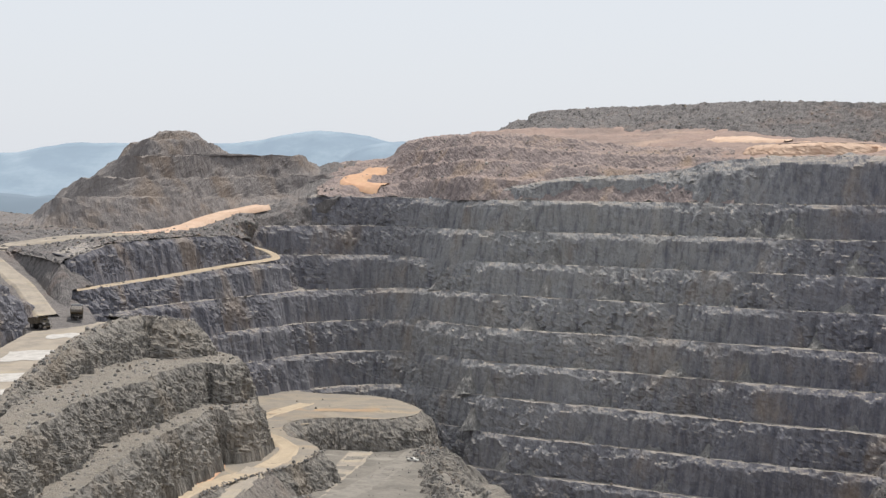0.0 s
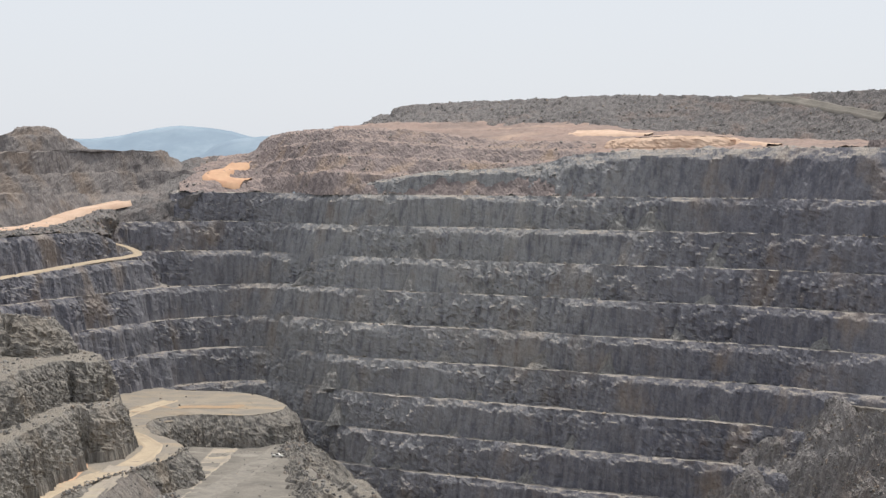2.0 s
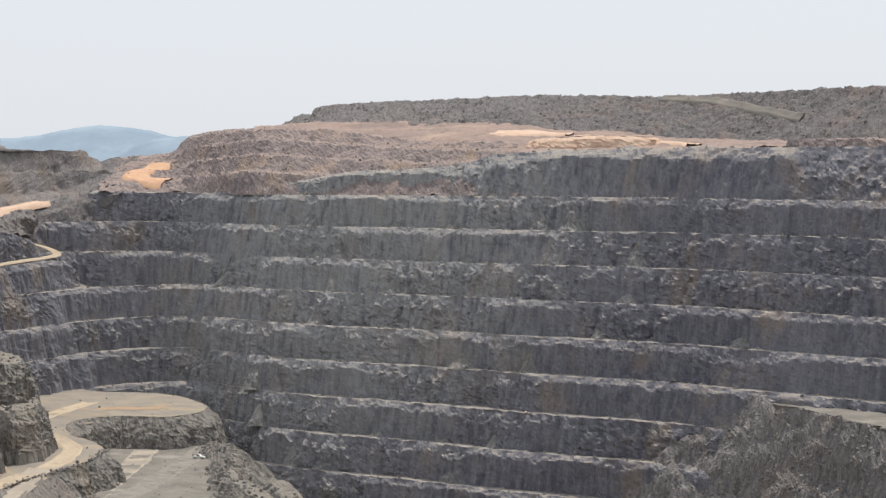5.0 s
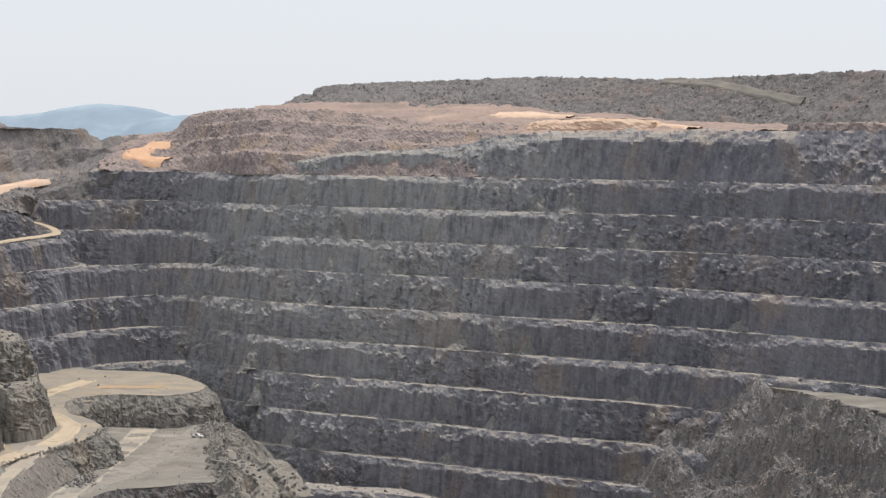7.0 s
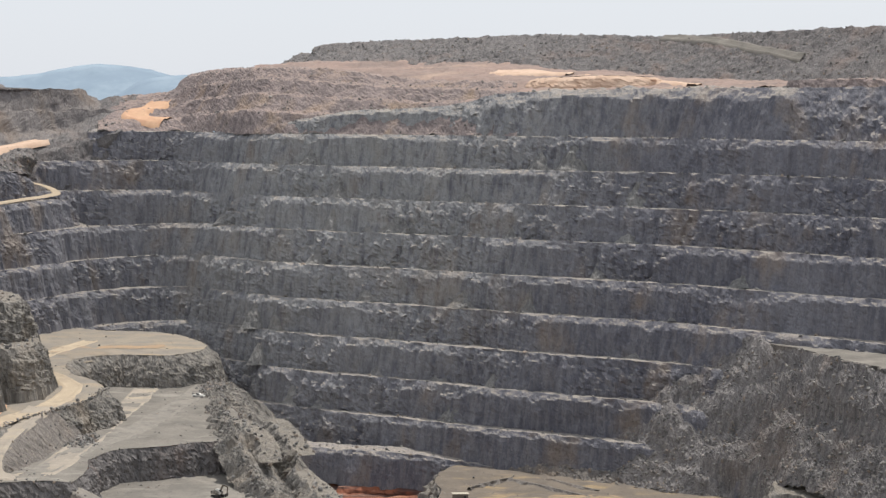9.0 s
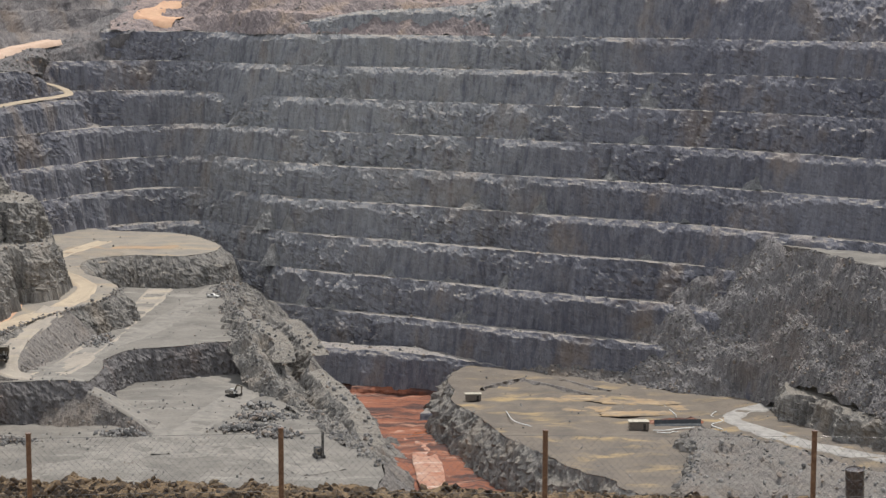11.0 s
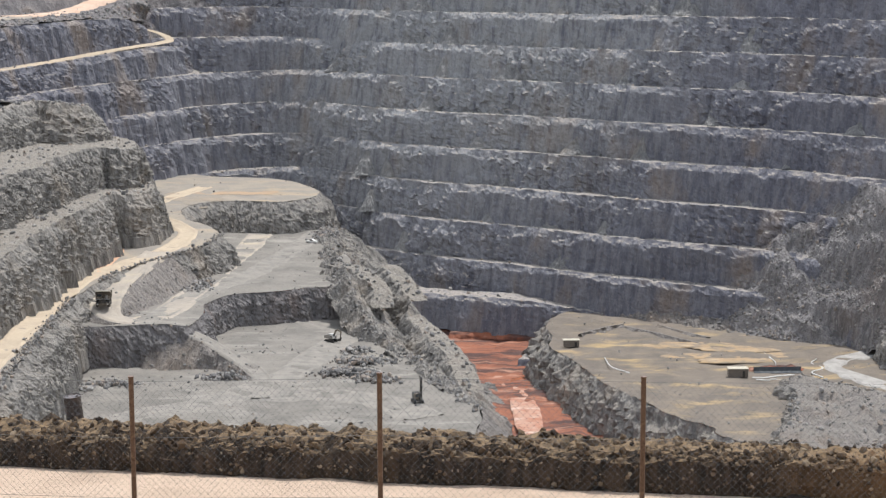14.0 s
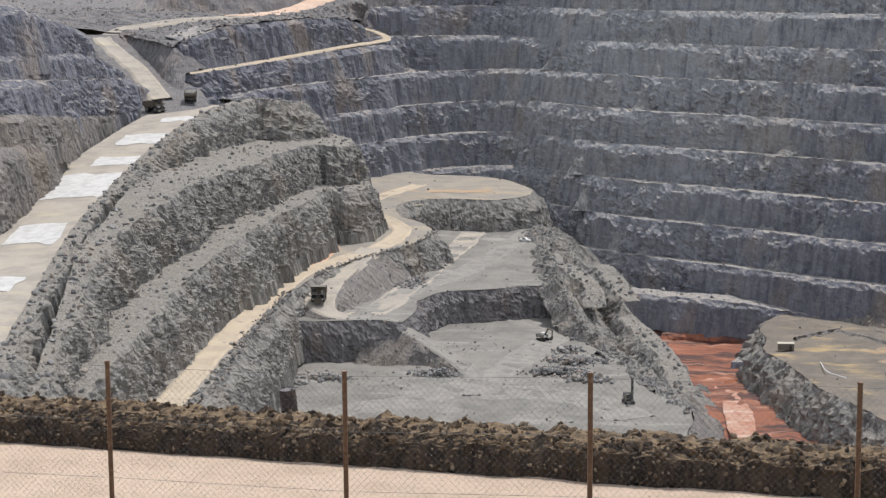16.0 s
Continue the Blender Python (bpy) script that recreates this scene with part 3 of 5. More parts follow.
tagged(west, "grey plateau of broken rock at the pit's rim", "ground", kind="structure")
hill = loft("hill", [
    [(-319, 932, -15.0), (-306, 915, -14.4), (-288, 911, -15.2), (-261, 916, -16.6), (-237, 937, -16.2), (-217, 978, -8.9), (-191, 1004, -4.1), (-171, 1016, -2.3), (-156, 1030, 1.3)],
    [(-321, 958, -14.0), (-307, 936, -6.8), (-297, 928, -0.8), (-289, 922, 0.5), (-264, 929, -0.0), (-240, 950, -0.2), (-219, 988, -0.6), (-193, 1016, 0.4), (-174, 1033, 1.2), (-160, 1044, 3.4)],
    [(-314, 965, -13.2), (-298, 941, -4.2), (-263, 939, 0.7), (-241, 959, 0.5), (-229, 980, 0.3), (-214, 1000, 0.5), (-193, 1021, 1.3), (-174, 1036, 2.3), (-157, 1048, 4.2)],
    [(-305, 973, 3.9), (-294, 956, 7.4), (-286, 944, 9.8), (-275, 941, 11.1), (-253, 953, 9.4), (-224, 997, 10.6), (-195, 1026, 11.2), (-169, 1042, 11.6), (-153, 1053, 9.8)],
    [(-296, 981, 4.7), (-285, 962, 8.4), (-256, 956, 10.2), (-242, 973, 10.7), (-231, 991, 11.2), (-218, 1008, 11.6), (-202, 1023, 11.9), (-186, 1038, 12.2), (-176, 1050, 12.4)],
    [(-285, 990, 17.3), (-274, 970, 20.0), (-268, 961, 21.7), (-261, 959, 21.8), (-246, 971, 21.9), (-226, 1007, 22.6), (-205, 1026, 23.1), (-191, 1041, 23.0), (-187, 1050, 22.1), (-182, 1062, 18.0)],
    [(-282, 995, 18.1), (-278, 988, 18.8), (-273, 978, 20.1), (-255, 971, 22.7), (-245, 981, 22.9), (-238, 991, 23.1), (-233, 1001, 23.3), (-227, 1011, 23.4), (-224, 1018, 23.6)],
    [(-279, 1002, 26.7), (-271, 987, 28.9), (-266, 979, 30.0), (-258, 977, 30.3), (-246, 986, 30.2), (-236, 1001, 30.2), (-232, 1012, 29.4), (-229, 1025, 26.5)],
    [(-274, 1008, 27.5), (-272, 1005, 27.5), (-268, 997, 28.7), (-249, 992, 31.0), (-244, 996, 31.0), (-238, 1003, 31.0), (-236, 1011, 30.3), (-235, 1020, 28.6), (-234, 1026, 27.3)],
    [(-267, 1016, 31.2), (-262, 1005, 33.6), (-257, 997, 35.0), (-249, 997, 35.3), (-241, 1005, 34.9), (-241, 1016, 33.5), (-241, 1028, 31.5)],
    [(-275, 1045, 32.0), (-269, 1034, 34.4), (-264, 1027, 35.9), (-256, 1027, 36.2), (-249, 1035, 35.8), (-248, 1045, 34.4), (-248, 1057, 32.3)]], HILL, None, 1.3, 7, 1.0, 5.0)
tagged(hill, "terraced grey rock hill with a small flat summit", "hill", kind="structure")
gorge = loft("ramp_gorge", [
    [(-311, 808, -28.7), (-295, 791, -36.5), (-275, 766, -42.3), (-260, 744, -47.6), (-247, 723, -50.9), (-229, 676, -60.9)],
    [(-304, 817, -21.5), (-288, 798, -28.6), (-269, 773, -35.0), (-254, 749, -40.5), (-243, 727, -44.3), (-226, 677, -54.6)],
    [(-282, 838, -23.5), (-273, 813, -28.7), (-257, 785, -34.5), (-242, 758, -39.4), (-225, 734, -43.4), (-206, 684, -55.0)],
    [(-278, 846, -22.9), (-268, 823, -28.5), (-254, 795, -34.4), (-238, 768, -39.4), (-221, 744, -43.7), (-201, 685, -58.8)],
    [(-270, 844, -35.9), (-260, 821, -41.1), (-246, 794, -46.7), (-231, 767, -51.3), (-214, 743, -55.2), (-196, 685, -64.7)]], DUMP, None, 1.5, 10, 0.35, 4.0, True)
bank_g = loft("gorge_bank", [
    [(-286, 830, -23.1), (-273, 813, -29.5), (-257, 787, -34.9), (-243, 760, -39.8), (-228, 735, -44.0)],
    [(-290, 844, -21.4), (-276, 825, -21.9), (-260, 803, -22.9), (-247, 782, -24.8), (-235, 765, -35.8)],
    [(-284, 864, -20.4), (-269, 843, -21.1), (-257, 826, -21.9), (-247, 813, -23.9), (-234, 796, -35.4)]], DUMP, None, 1.2, 10, 0.8, 4.0)
tagged(bank_g, "bank of grey rubble beside the dusty gap", "slope", kind="structure")
tagged(gorge, "dusty gap through which the haul ramp leaves the pit", "ramp", kind="structure")

# ---- the spur with the haul ramp ----
spur = empty("spur", "long rock spur of three benches running into the pit", "rock spur", "structure")
bench("bench", [(-158, 370, -78), (-170, 424, -72), (-186, 499, -65), (-194, 546, -61), (-201, 608, -55), (-205, 664, -50), (-204, 705, -46), (-197, 732, -44), (-184, 730, -45), (-178, 748, -47), (-195, 775, -48), (-225, 785, -48)], [-84, -75, -68, -63, -61, -61, -61, -61, -61, -61], 4, SPUR, spur, batter=60, rough=0.8, rise=0.2, step=0.55, rows=34, crush=0.55)
bench("bench", [(-150, 370, -84), (-165, 440, -73), (-175, 490, -66.5), (-177, 530, -63), (-178, 580, -60), (-176, 619, -60), (-172, 683, -60), (-167, 712, -60), (-158, 713, -61), (-158, 740, -61), (-185, 775, -61), (-220, 790, -61)], [-90, -86, -81, -77, -76, -76, -76, -76, -76, -76], [3, 4, 6, 10, 18, 24, 26, 26, 26, 26], SPUR, spur, batter=68, rough=0.85, step=0.55, rows=34, crush=0.5, rise=0.8)
bench("bench", [(-144, 370, -90), (-152, 430, -84), (-157, 490, -80), (-161, 560, -77), (-160, 596, -75), (-158, 645, -75), (-158, 686, -75), (-150, 690, -75.5), (-146, 712, -76), (-162, 755, -76), (-200, 790, -76)], [-97, -96, -95, -94, -92, -91, -91, -91, -91], 20, SPUR, spur, batter=70, rough=0.85, step=0.55, rows=34, crush=0.4, rise=0.8)
ramp = loft("haul_ramp", [
    [(-185, 360, -79), (-203, 420, -73), (-210, 467, -69.5), (-220, 517, -66.5), (-229, 589, -58.5), (-233, 662, -52), (-233, 700, -48.5), (-240, 760, -49)],
    [(-160, 360, -79), (-173.5, 424, -72.4), (-190, 499, -65.6), (-198, 546, -61.6), (-205, 608, -55.6), (-209, 664, -50.6), (-208, 702, -47), (-202, 732, -46), (-204, 760, -48.5)],
    [(-157, 360, -81), (-171, 424, -74.4), (-187.5, 499, -67.6), (-195.5, 546, -63.6), (-202.5, 608, -57.6), (-206.5, 664, -52.6), (-205.5, 702, -49), (-199, 732, -48), (-201, 760, -50.5)]], RAMP, None, 2.0, 14, 0.12, 3.0, True)
tagged(ramp, "broad dusty haul ramp climbing along the spur", "ramp", kind="structure")

# ---- the left wall above the ramp ----
left_wall = empty("west_wall", "dark rock benches above the haul ramp", "pit wall", "structure")
for crest, toe, inner, mat in (
        ([(-27, 600, 6), (-22.6, 665, -2), (-21.4, 708, -8), (-20.6, 745, -13), (-20.0, 775, -18), (-20.8, 840, -19)], [-19, -20, -23, -26, -28], 40, GREY),
        ([(-27, 580, -18), (-22.6, 645, -19.3), (-21.3, 690, -22), (-20.1, 730, -23.6), (-19.0, 768, -33), (-19.6, 830, -34)], [-26, -27, -30, -33, -38, -40], 24, GREY),
        ([(-27, 560, -25), (-22.6, 622, -26), (-21.3, 668, -29), (-20.4, 708, -31.8), (-19.2, 745, -34), (-18.6, 768, -37), (-18.3, 790, -42), (-19, 840, -44)], [-35, -36, -40, -44, -48, -50, -50], 24, GREY),
        ([(-27, 540, -34), (-22.6, 600, -35.4), (-21.3, 645, -39.5), (-20.4, 686, -43.4), (-19.2, 728, -47)], [-45, -46, -48, -50, -50], 22, TALUS),
        ([(-27, 515, -45), (-24, 548, -44), (-22.6, 575, -44), (-21.3, 622, -46.5), (-20.4, 666, -49), (-19.9, 700, -50), (-18.9, 738, -49.5)], [-74, -68, -63, -58, -54, -52, -50], 24, TALUS)):
    bench("bench", [at(a, d + (9 if inner == 24 and mat is TALUS else 0), z) for a, d, z in crest], toe, inner, mat, left_wall, batter=68, rough=0.75, step=0.8, rows=26, rise=0.6)

# ---- the inner terraces ----
mesa("low_terrace", [(-180, 380, -117), (-180, 620, -117), (-130, 655, -117), (-100, 668, -117), (-78, 675, -117), (-60, 645, -117), (-42, 602, -117), (-22, 552, -117), (-14, 515, -117), (-14, 440, -117), (-40, 370, -117), (-120, 340, -117)], -152, FLOOR, TALUS, None, 1.2, 58, 1.0, 20, 0.5)
mesa("middle_terrace", [(-165, 584, -104), (-150, 580, -104), (-119, 586, -104), (-110, 592, -105), (-112, 632, -106), (-106, 650, -106), (-93, 656, -106), (-80, 664, -106), (-66, 672, -106), (-70, 720, -106), (-81, 766, -106), (-90, 815, -106), (-112, 835, -106), (-160, 840, -106), (-180, 700, -105)], -118, FLOOR, DUMP, None, 0.7, 72, 0.7, 18, 0.4)
mesa("road_terrace", [(-180, 370, -97), (-131, 370, -98), (-136, 440, -97), (-142, 510, -96.5), (-146, 555, -96.5), (-148, 590, -97), (-146, 620, -96), (-141, 648, -95.5), (-132, 668, -95.3), (-124, 688, -95), (-120, 712, -94), (-126, 728, -93.5), (-142, 750, -93), (-146, 785, -93), (-131, 803, -93), (-106, 802, -93), (-95, 830, -93), (-115, 875, -93), (-150, 890, -93), (-190, 880, -93), (-190, 640, -94)], -110, SHELF, SPUR, None, 0.6, 62, 0.75, 24, 0.3)
tagged(bpy.data.objects["low_terrace"], "flat grey working floor of the mine", "terrace", kind="structure")
tagged(bpy.data.objects["middle_terrace"], "grey gravel terrace with a dark blasted edge", "terrace", kind="structure")
tagged(bpy.data.objects["road_terrace"], "ochre dirt terrace at the foot of the spur", "terrace", kind="structure")
slope = loft("east_slope", [
    [(-120, 825, -107.5), (-99, 812, -107.5), (-89, 766, -107.5), (-74, 668, -107.5), (-61, 630, -118.5), (-45, 596, -118.5), (-24, 545, -118.5), (-16, 512, -118.5), (-18, 440, -118.5)],
    [(-113, 832, -105), (-94, 815, -104.5), (-84, 766, -104.5), (-68, 671, -104.5), (-57, 632, -112), (-41, 599, -115.8), (-21, 547, -116.6), (-14, 513, -117), (-15, 440, -116.5)],
    [(-112, 838, -105), (-91, 818, -105.8), (-81, 766, -105.8), (-65, 673, -105.8), (-55, 632, -112), (-40, 601, -116), (-20, 549, -116.8), (-13, 515, -117), (-12, 440, -117)],
    [(-95, 850, -112), (-78, 826, -113), (-67, 766, -116), (-49, 680, -122), (-40, 640, -124), (-26, 605, -128), (-11, 555, -128), (-4, 515, -130), (-4, 440, -130)],
    [(-75, 860, -120), (-56, 838, -136), (-43, 800, -147), (-25, 745, -151), (-12, 687, -151), (-6, 634, -152), (0, 570, -152), (4, 515, -152), (6, 440, -152)]], SPUR, None, 0.8, 16, 2.6, 7.0)
bench("outcrop", [(-77, 696, -103.1), (-69, 687, -102.7), (-62, 673, -103.6), (-57, 662, -106.7), (-55, 653, -111.1)], [-117.1, -116.7, -117.6, -120.7, -125.1], 7, SPUR, slope, batter=62, rough=0.9, step=0.6, rows=20, crush=0.55, rise=0.3)
bench("outcrop", [(-45, 643, -112.2), (-37, 627, -114.6), (-29, 607, -117.0), (-24, 588, -120.0), (-21, 575, -122.4)], [-126.2, -128.6, -131.0, -134.0, -136.4], 7, SPUR, slope, batter=62, rough=0.9, step=0.6, rows=20, crush=0.55, rise=0.3)
bench("outcrop", [(-57, 597, -116.2), (-51, 592, -117.1), (-45, 584, -118.0), (-41, 574, -120.0)], [-126.2, -127.1, -128.0, -130.0], 7, SPUR, slope, batter=62, rough=0.9, step=0.6, rows=20, crush=0.55, rise=0.3)
bench("outcrop", [(-57, 703, -104.3), (-50, 688, -108.2), (-44, 671, -112.2)], [-116.3, -120.2, -124.2], 7, SPUR, slope, batter=62, rough=0.9, step=0.6, rows=20, crush=0.55, rise=0.3)
tagged(slope, "steep rubble slope falling to the pit bottom", "slope", kind="structure")
mesa("east_terrace", [(8, 750, -135), (8, 719, -135), (10, 695, -135), (17, 672, -135), (27, 642, -135), (36, 618, -135), (46, 597, -135), (57, 581, -135), (67, 560, -135), (150, 470, -134), (240, 420, -133), (280, 560, -131), (240, 720, -133), (150, 770, -134), (60, 785, -135), (20, 772, -135)], -152, YELLOW, SPUR, None, 1.1, 64, 1.3, 16, 0.8)
tagged(bpy.data.objects["east_terrace"], "yellow-stained muddy terrace near the pit bottom", "terrace", kind="structure")
B = [6.0, 7.0, 8.5, 10, 11.5, 13, 15, 18]
prom = loft("rubble_slope", [
    [at(b, d, z) for b, d, z in zip(B, (762, 758, 755, 748, 724, 692, 662, 632), (-119, -104, -92, -79, -78, -78.5, -80, -80))],
    [at(b, d, z) for b, d, z in zip(B, (748, 742, 738, 728, 706, 676, 648, 618), (-130, -118, -106, -100, -98, -100, -100, -100))],
    [at(b, d, z) for b, d, z in zip(B, (742, 734, 728, 716, 692, 664, 634, 604), (-133, -126, -120, -116, -112, -112, -112, -112))],
    [at(b, d, z) for b, d, z in zip(B, (734, 724, 714, 704, 680, 652, 622, 592), (-136, -136, -136, -135.5, -125, -123.5, -123, -122))]], RUBBLE, None, 1.0, 16, 3.4, 11.0, False, 5)
tagged(prom, "broad slope of coarse grey and brown rubble", "slope", kind="structure")
mesa("east_pad", [at(b, d, -78.4) for b, d in ((10.5, 752), (11.7, 729), (13.2, 697), (15, 669), (18, 639), (22, 650), (20, 720), (14, 770))], -79, FLOOR, TALUS, None, 2.0, 60, 0.8, 8, 0.3)
tagged(bpy.data.objects["east_pad"], "small flat grey gravel pad beside the wall", "terrace", kind="structure")
BANK = [(91, 633, -131), (100, 628, -130), (112, 608, -129.5), (125, 592, -129.5), (140, 574, -130), (185, 530, -131), (190, 440, -140), (75, 440, -140), (76, 540, -133), (79, 566, -131.5), (86, 597, -131)]
bank_top, bank_side = mesa("rubble_bank", BANK, -138, TALUS, SPUR, None, 0.8, 62, 1.2, 16, 2.6)
tagged(bank_top, "raised bank of coarse rubble before the pale road", "rock bank", kind="structure")
bluff = bench("rock_bluff", [(150, 700, -123), (134, 684, -123), (129, 666, -124), (137, 658, -124), (142, 641, -124), (150, 626, -124), (166, 596, -124), (190, 540, -124)], -136, 28, SPUR, None, batter=70, rough=1.4)
tagged(bluff, "grey rock bluff beside the pale haul road", "rock face", kind="structure")
bottom = loft("pit_bottom", [
    [(-220, 400, -151), (-60, 400, -151), (60, 400, -151), (300, 400, -151)],
    [(-220, 640, -150), (-40, 640, -150.5), (60, 640, -150), (300, 640, -150)],
    [(-220, 790, -147), (-40, 785, -147.5), (60, 770, -147), (300, 740, -146)],
    [(-220, 850, -140), (-40, 828, -140), (60, 800, -137), (300, 770, -134)],
    [(-220, 960, -138), (-40, 890, -139), (60, 860, -134), (300, 830, -132)]], REDMUD, None, 2.5, 26, 0.9, 8.0)
tagged(bottom, "red muddy bottom of the pit with shallow channels", "ground", kind="structure")

# ---- haul roads ----
road("haul_road", [(-150, 850, -93), (-161, 800, -93), (-160, 765, -93), (-142, 735, -93), (-133, 712, -93.5), (-136, 678, -94.5), (-146, 645, -95), (-153, 613, -95.3), (-149, 518, -95.5), (-142, 439, -96), (-137, 370, -97)], 6.5, ROAD, "dusty tan haul road curving round the spur's foot", 0.5, lift=0.2, on=[bpy.data.objects["road_terrace"]])
BRANCH = [(-137, 674, -94.8), (-141, 640, -97), (-141, 606, -100), (-134, 590, -103), (-124, 600, -105), (-121, 639, -105.8), (-118, 693, -106), (-116, 747, -106), (-116, 790, -106)]
road("haul_road", BRANCH, 9, RAMP, "grey branch road down to the middle terrace", 0.8)
embankment(BRANCH[:5], 11, -106.5, "tipped grey rubble carrying the branch road", 1.0)
LOWER = [(-120, 592, -104), (-107, 588, -108.5), (-94, 582, -114), (-83, 566, -116.9), (-80, 540, -117)]
road("haul_road", LOWER, 5, TYRES, "narrow grey track down to the working floor", 0.5)
embankment(LOWER[:4], 6, -117.3, "tipped grey rubble carrying the narrow track", 0.9)
road("haul_road", [(78, 757, -135), (90, 736, -135), (111, 724, -135), (133, 702, -134.6), (126, 688, -135), (114, 676, -135), (110, 664, -135), (119, 642, -134.6), (134, 621, -134.3), (155, 598, -134), (190, 560, -133)], 6, LANE, "pale crushed stone road winding over the terrace", 0.5, lift=0.25, on=[bpy.data.objects["east_terrace"]])
road("haul_road", [(-234, 727, -43.8), (-248, 754, -39.9), (-262, 779, -34.9), (-280, 805, -29.5), (-289, 817, -27.4), (-295, 829, -26.0), (-294, 842, -24.5), (-284, 854, -22.1), (-265, 865, -19.4), (-248, 875, -17.1), (-240, 886, -15.9)], 8, RAMP, "tan road bending over the plateau", 1.5, lift=0.7, on=[west, gorge])
road("haul_road", [(-248, 881, -16.7), (-240, 893, -16.5), (-233, 909, -16.1), (-228, 930, -14.8), (-223, 946, -12.0), (-215, 964, -8.6), (-206, 979, -6.4), (-199, 990, -4.8)], 9.5, SANDY, "pale tan road climbing to the saddle", 2.5, lift=0.9)
road("haul_road", [at(-7.7, 1025, 4), at(-8.3, 1030, 6), at(-8.6, 1040, 9), at(-8.2, 1052, 12), at(-7.8, 1066, 14.5)], 12, ORANGE, "bright orange dirt road bending up the slope", 1.5, lift=0.9, on=[upper])
road("haul_road", [(-196, 947, -24.9), (-192, 950, -26.2), (-186, 952, -28.6), (-184, 949, -30.5), (-187, 936, -31.3), (-192, 920, -31.7), (-199, 899, -32.4), (-212, 872, -34.4), (-224, 834, -35.9), (-231, 795, -36.4), (-237, 771, -36.6)], 3.8, ROAD, "tan hairpin road on the bench", 0.5, lift=0.35)
road("haul_road", rim([2.3, 3.4, 4.6], 120, [33, 33, 33]), 11, SANDY, "pale orange road on the plateau", 1.5, lift=0.9, on=[plateau])
road("haul_road", [rim([b], k, [28])[0] for b, k in ((4.9, 108), (6.0, 98), (6.9, 84), (7.6, 74), (8.4, 68))], 9, SANDY, "pale pinkish road on the plateau", 1.5, lift=0.9, on=[plateau])
road("haul_road", [rim([b], k, [50])[0] for b, k in ((7.4, 197), (8.6, 194), (9.6, 189), (10.6, 183), (11.6, 178))], 4, FLOOR, "grey track up the waste heap", 1.5, lift=0.9, on=[dump])

for x, y, rx, ry, rot in ((-152, 652, 3.5, 26, 2), (-148, 812, 14, 20, 10), (-128, 830, 16, 8, 0), (-158, 560, 3, 22, -3)):
    a = np.linspace(0, 2 * np.pi, 48, endpoint=False)
    w = 1 + 0.25 * fbm(np.cos(a) * 1.5 + x, np.sin(a) * 1.5 + y, 0.0, 3)
    ca, sa = math.cos(radians(rot)), math.sin(radians(rot))
    g = np.array([np.column_stack([x + k * w * (np.cos(a) * rx * ca - np.sin(a) * ry * sa), y + k * w * (np.cos(a) * rx * sa + np.sin(a) * ry * ca), 0 * a]) for k in (0.02, 0.35, 0.7, 1.0)])
    g[..., 2] = drape(g[..., 0], g[..., 1], [bpy.data.objects["road_terrace"]], np.full(g.shape[:2], -95.0)) + 0.12
    tagged(sheet("dirt_stain", g, ORANGE if rx < 10 else OCHRE, closed=True, smooth=True), "orange-brown dirt spread over the grey shelf", "dirt", "dirt stains", "structure")
FLOORS = [bpy.data.objects[q] for q in ("low_terrace", "middle_terrace")]
for line, width in (([(-82, 560, -117), (-75, 575, -117), (-70, 600, -117), (-64, 640, -117), (-80, 660, -117)], 9), ([(-82, 555, -117), (-95, 535, -117), (-115, 515, -117), (-130, 495, -117)], 10),
                    ([(-80, 545, -117), (-60, 545, -117), (-40, 535, -117), (-30, 520, -117)], 12), ([(-124, 605, -105), (-118, 650, -106), (-106, 690, -106), (-98, 740, -106), (-92, 800, -106)], 8)):
    road("wheel_track", line, width, TYRES, "pale wheel-worn track over the grey floor", 0.3, lift=0.1, on=FLOORS)

# ---- near side: hill, track, earth berm ----
mound = loft("lookout_hill", [
    [(-160, -70, 0), (0, -80, 0), (160, -70, 0)],
    [(-110, -20, 10), (0, -25, 13.9), (110, -20, 10)],
    [(-110, 3, 11), (0, 4, 13.9), (110, 3, 11)],
    [(-110, 21, 6.5), (0, 22, 7.9), (110, 19, 6.5)],
    [(-110, 29, 2.5), (0, 30, 3.0), (110, 27, 2.5)],
    [(-130, 39, 0.1), (0, 38, 0.1), (130, 36, 0.1)]], SCRUB, None, 2.0, 12, 0.2, 3.0, True)
tagged(mound, "dry sloping ground below the lookout", "ground", kind="structure")
track = loft("track", [
    [(-130, 34, 0.0), (0, 34, 0.0), (130, 33, 0.0)],
    [(-130, 66, 0.0), (0, 52.6, 0.0), (130, 38, 0.0)],
    [(-130, 67.5, -0.3), (0, 54.1, -0.3), (130, 40, -0.3)]], TRACK, None, 0.5, 30, 0.05, 1.2, True)
tagged(track, "pinkish sandy track along the pit's edge", "road", kind="structure")
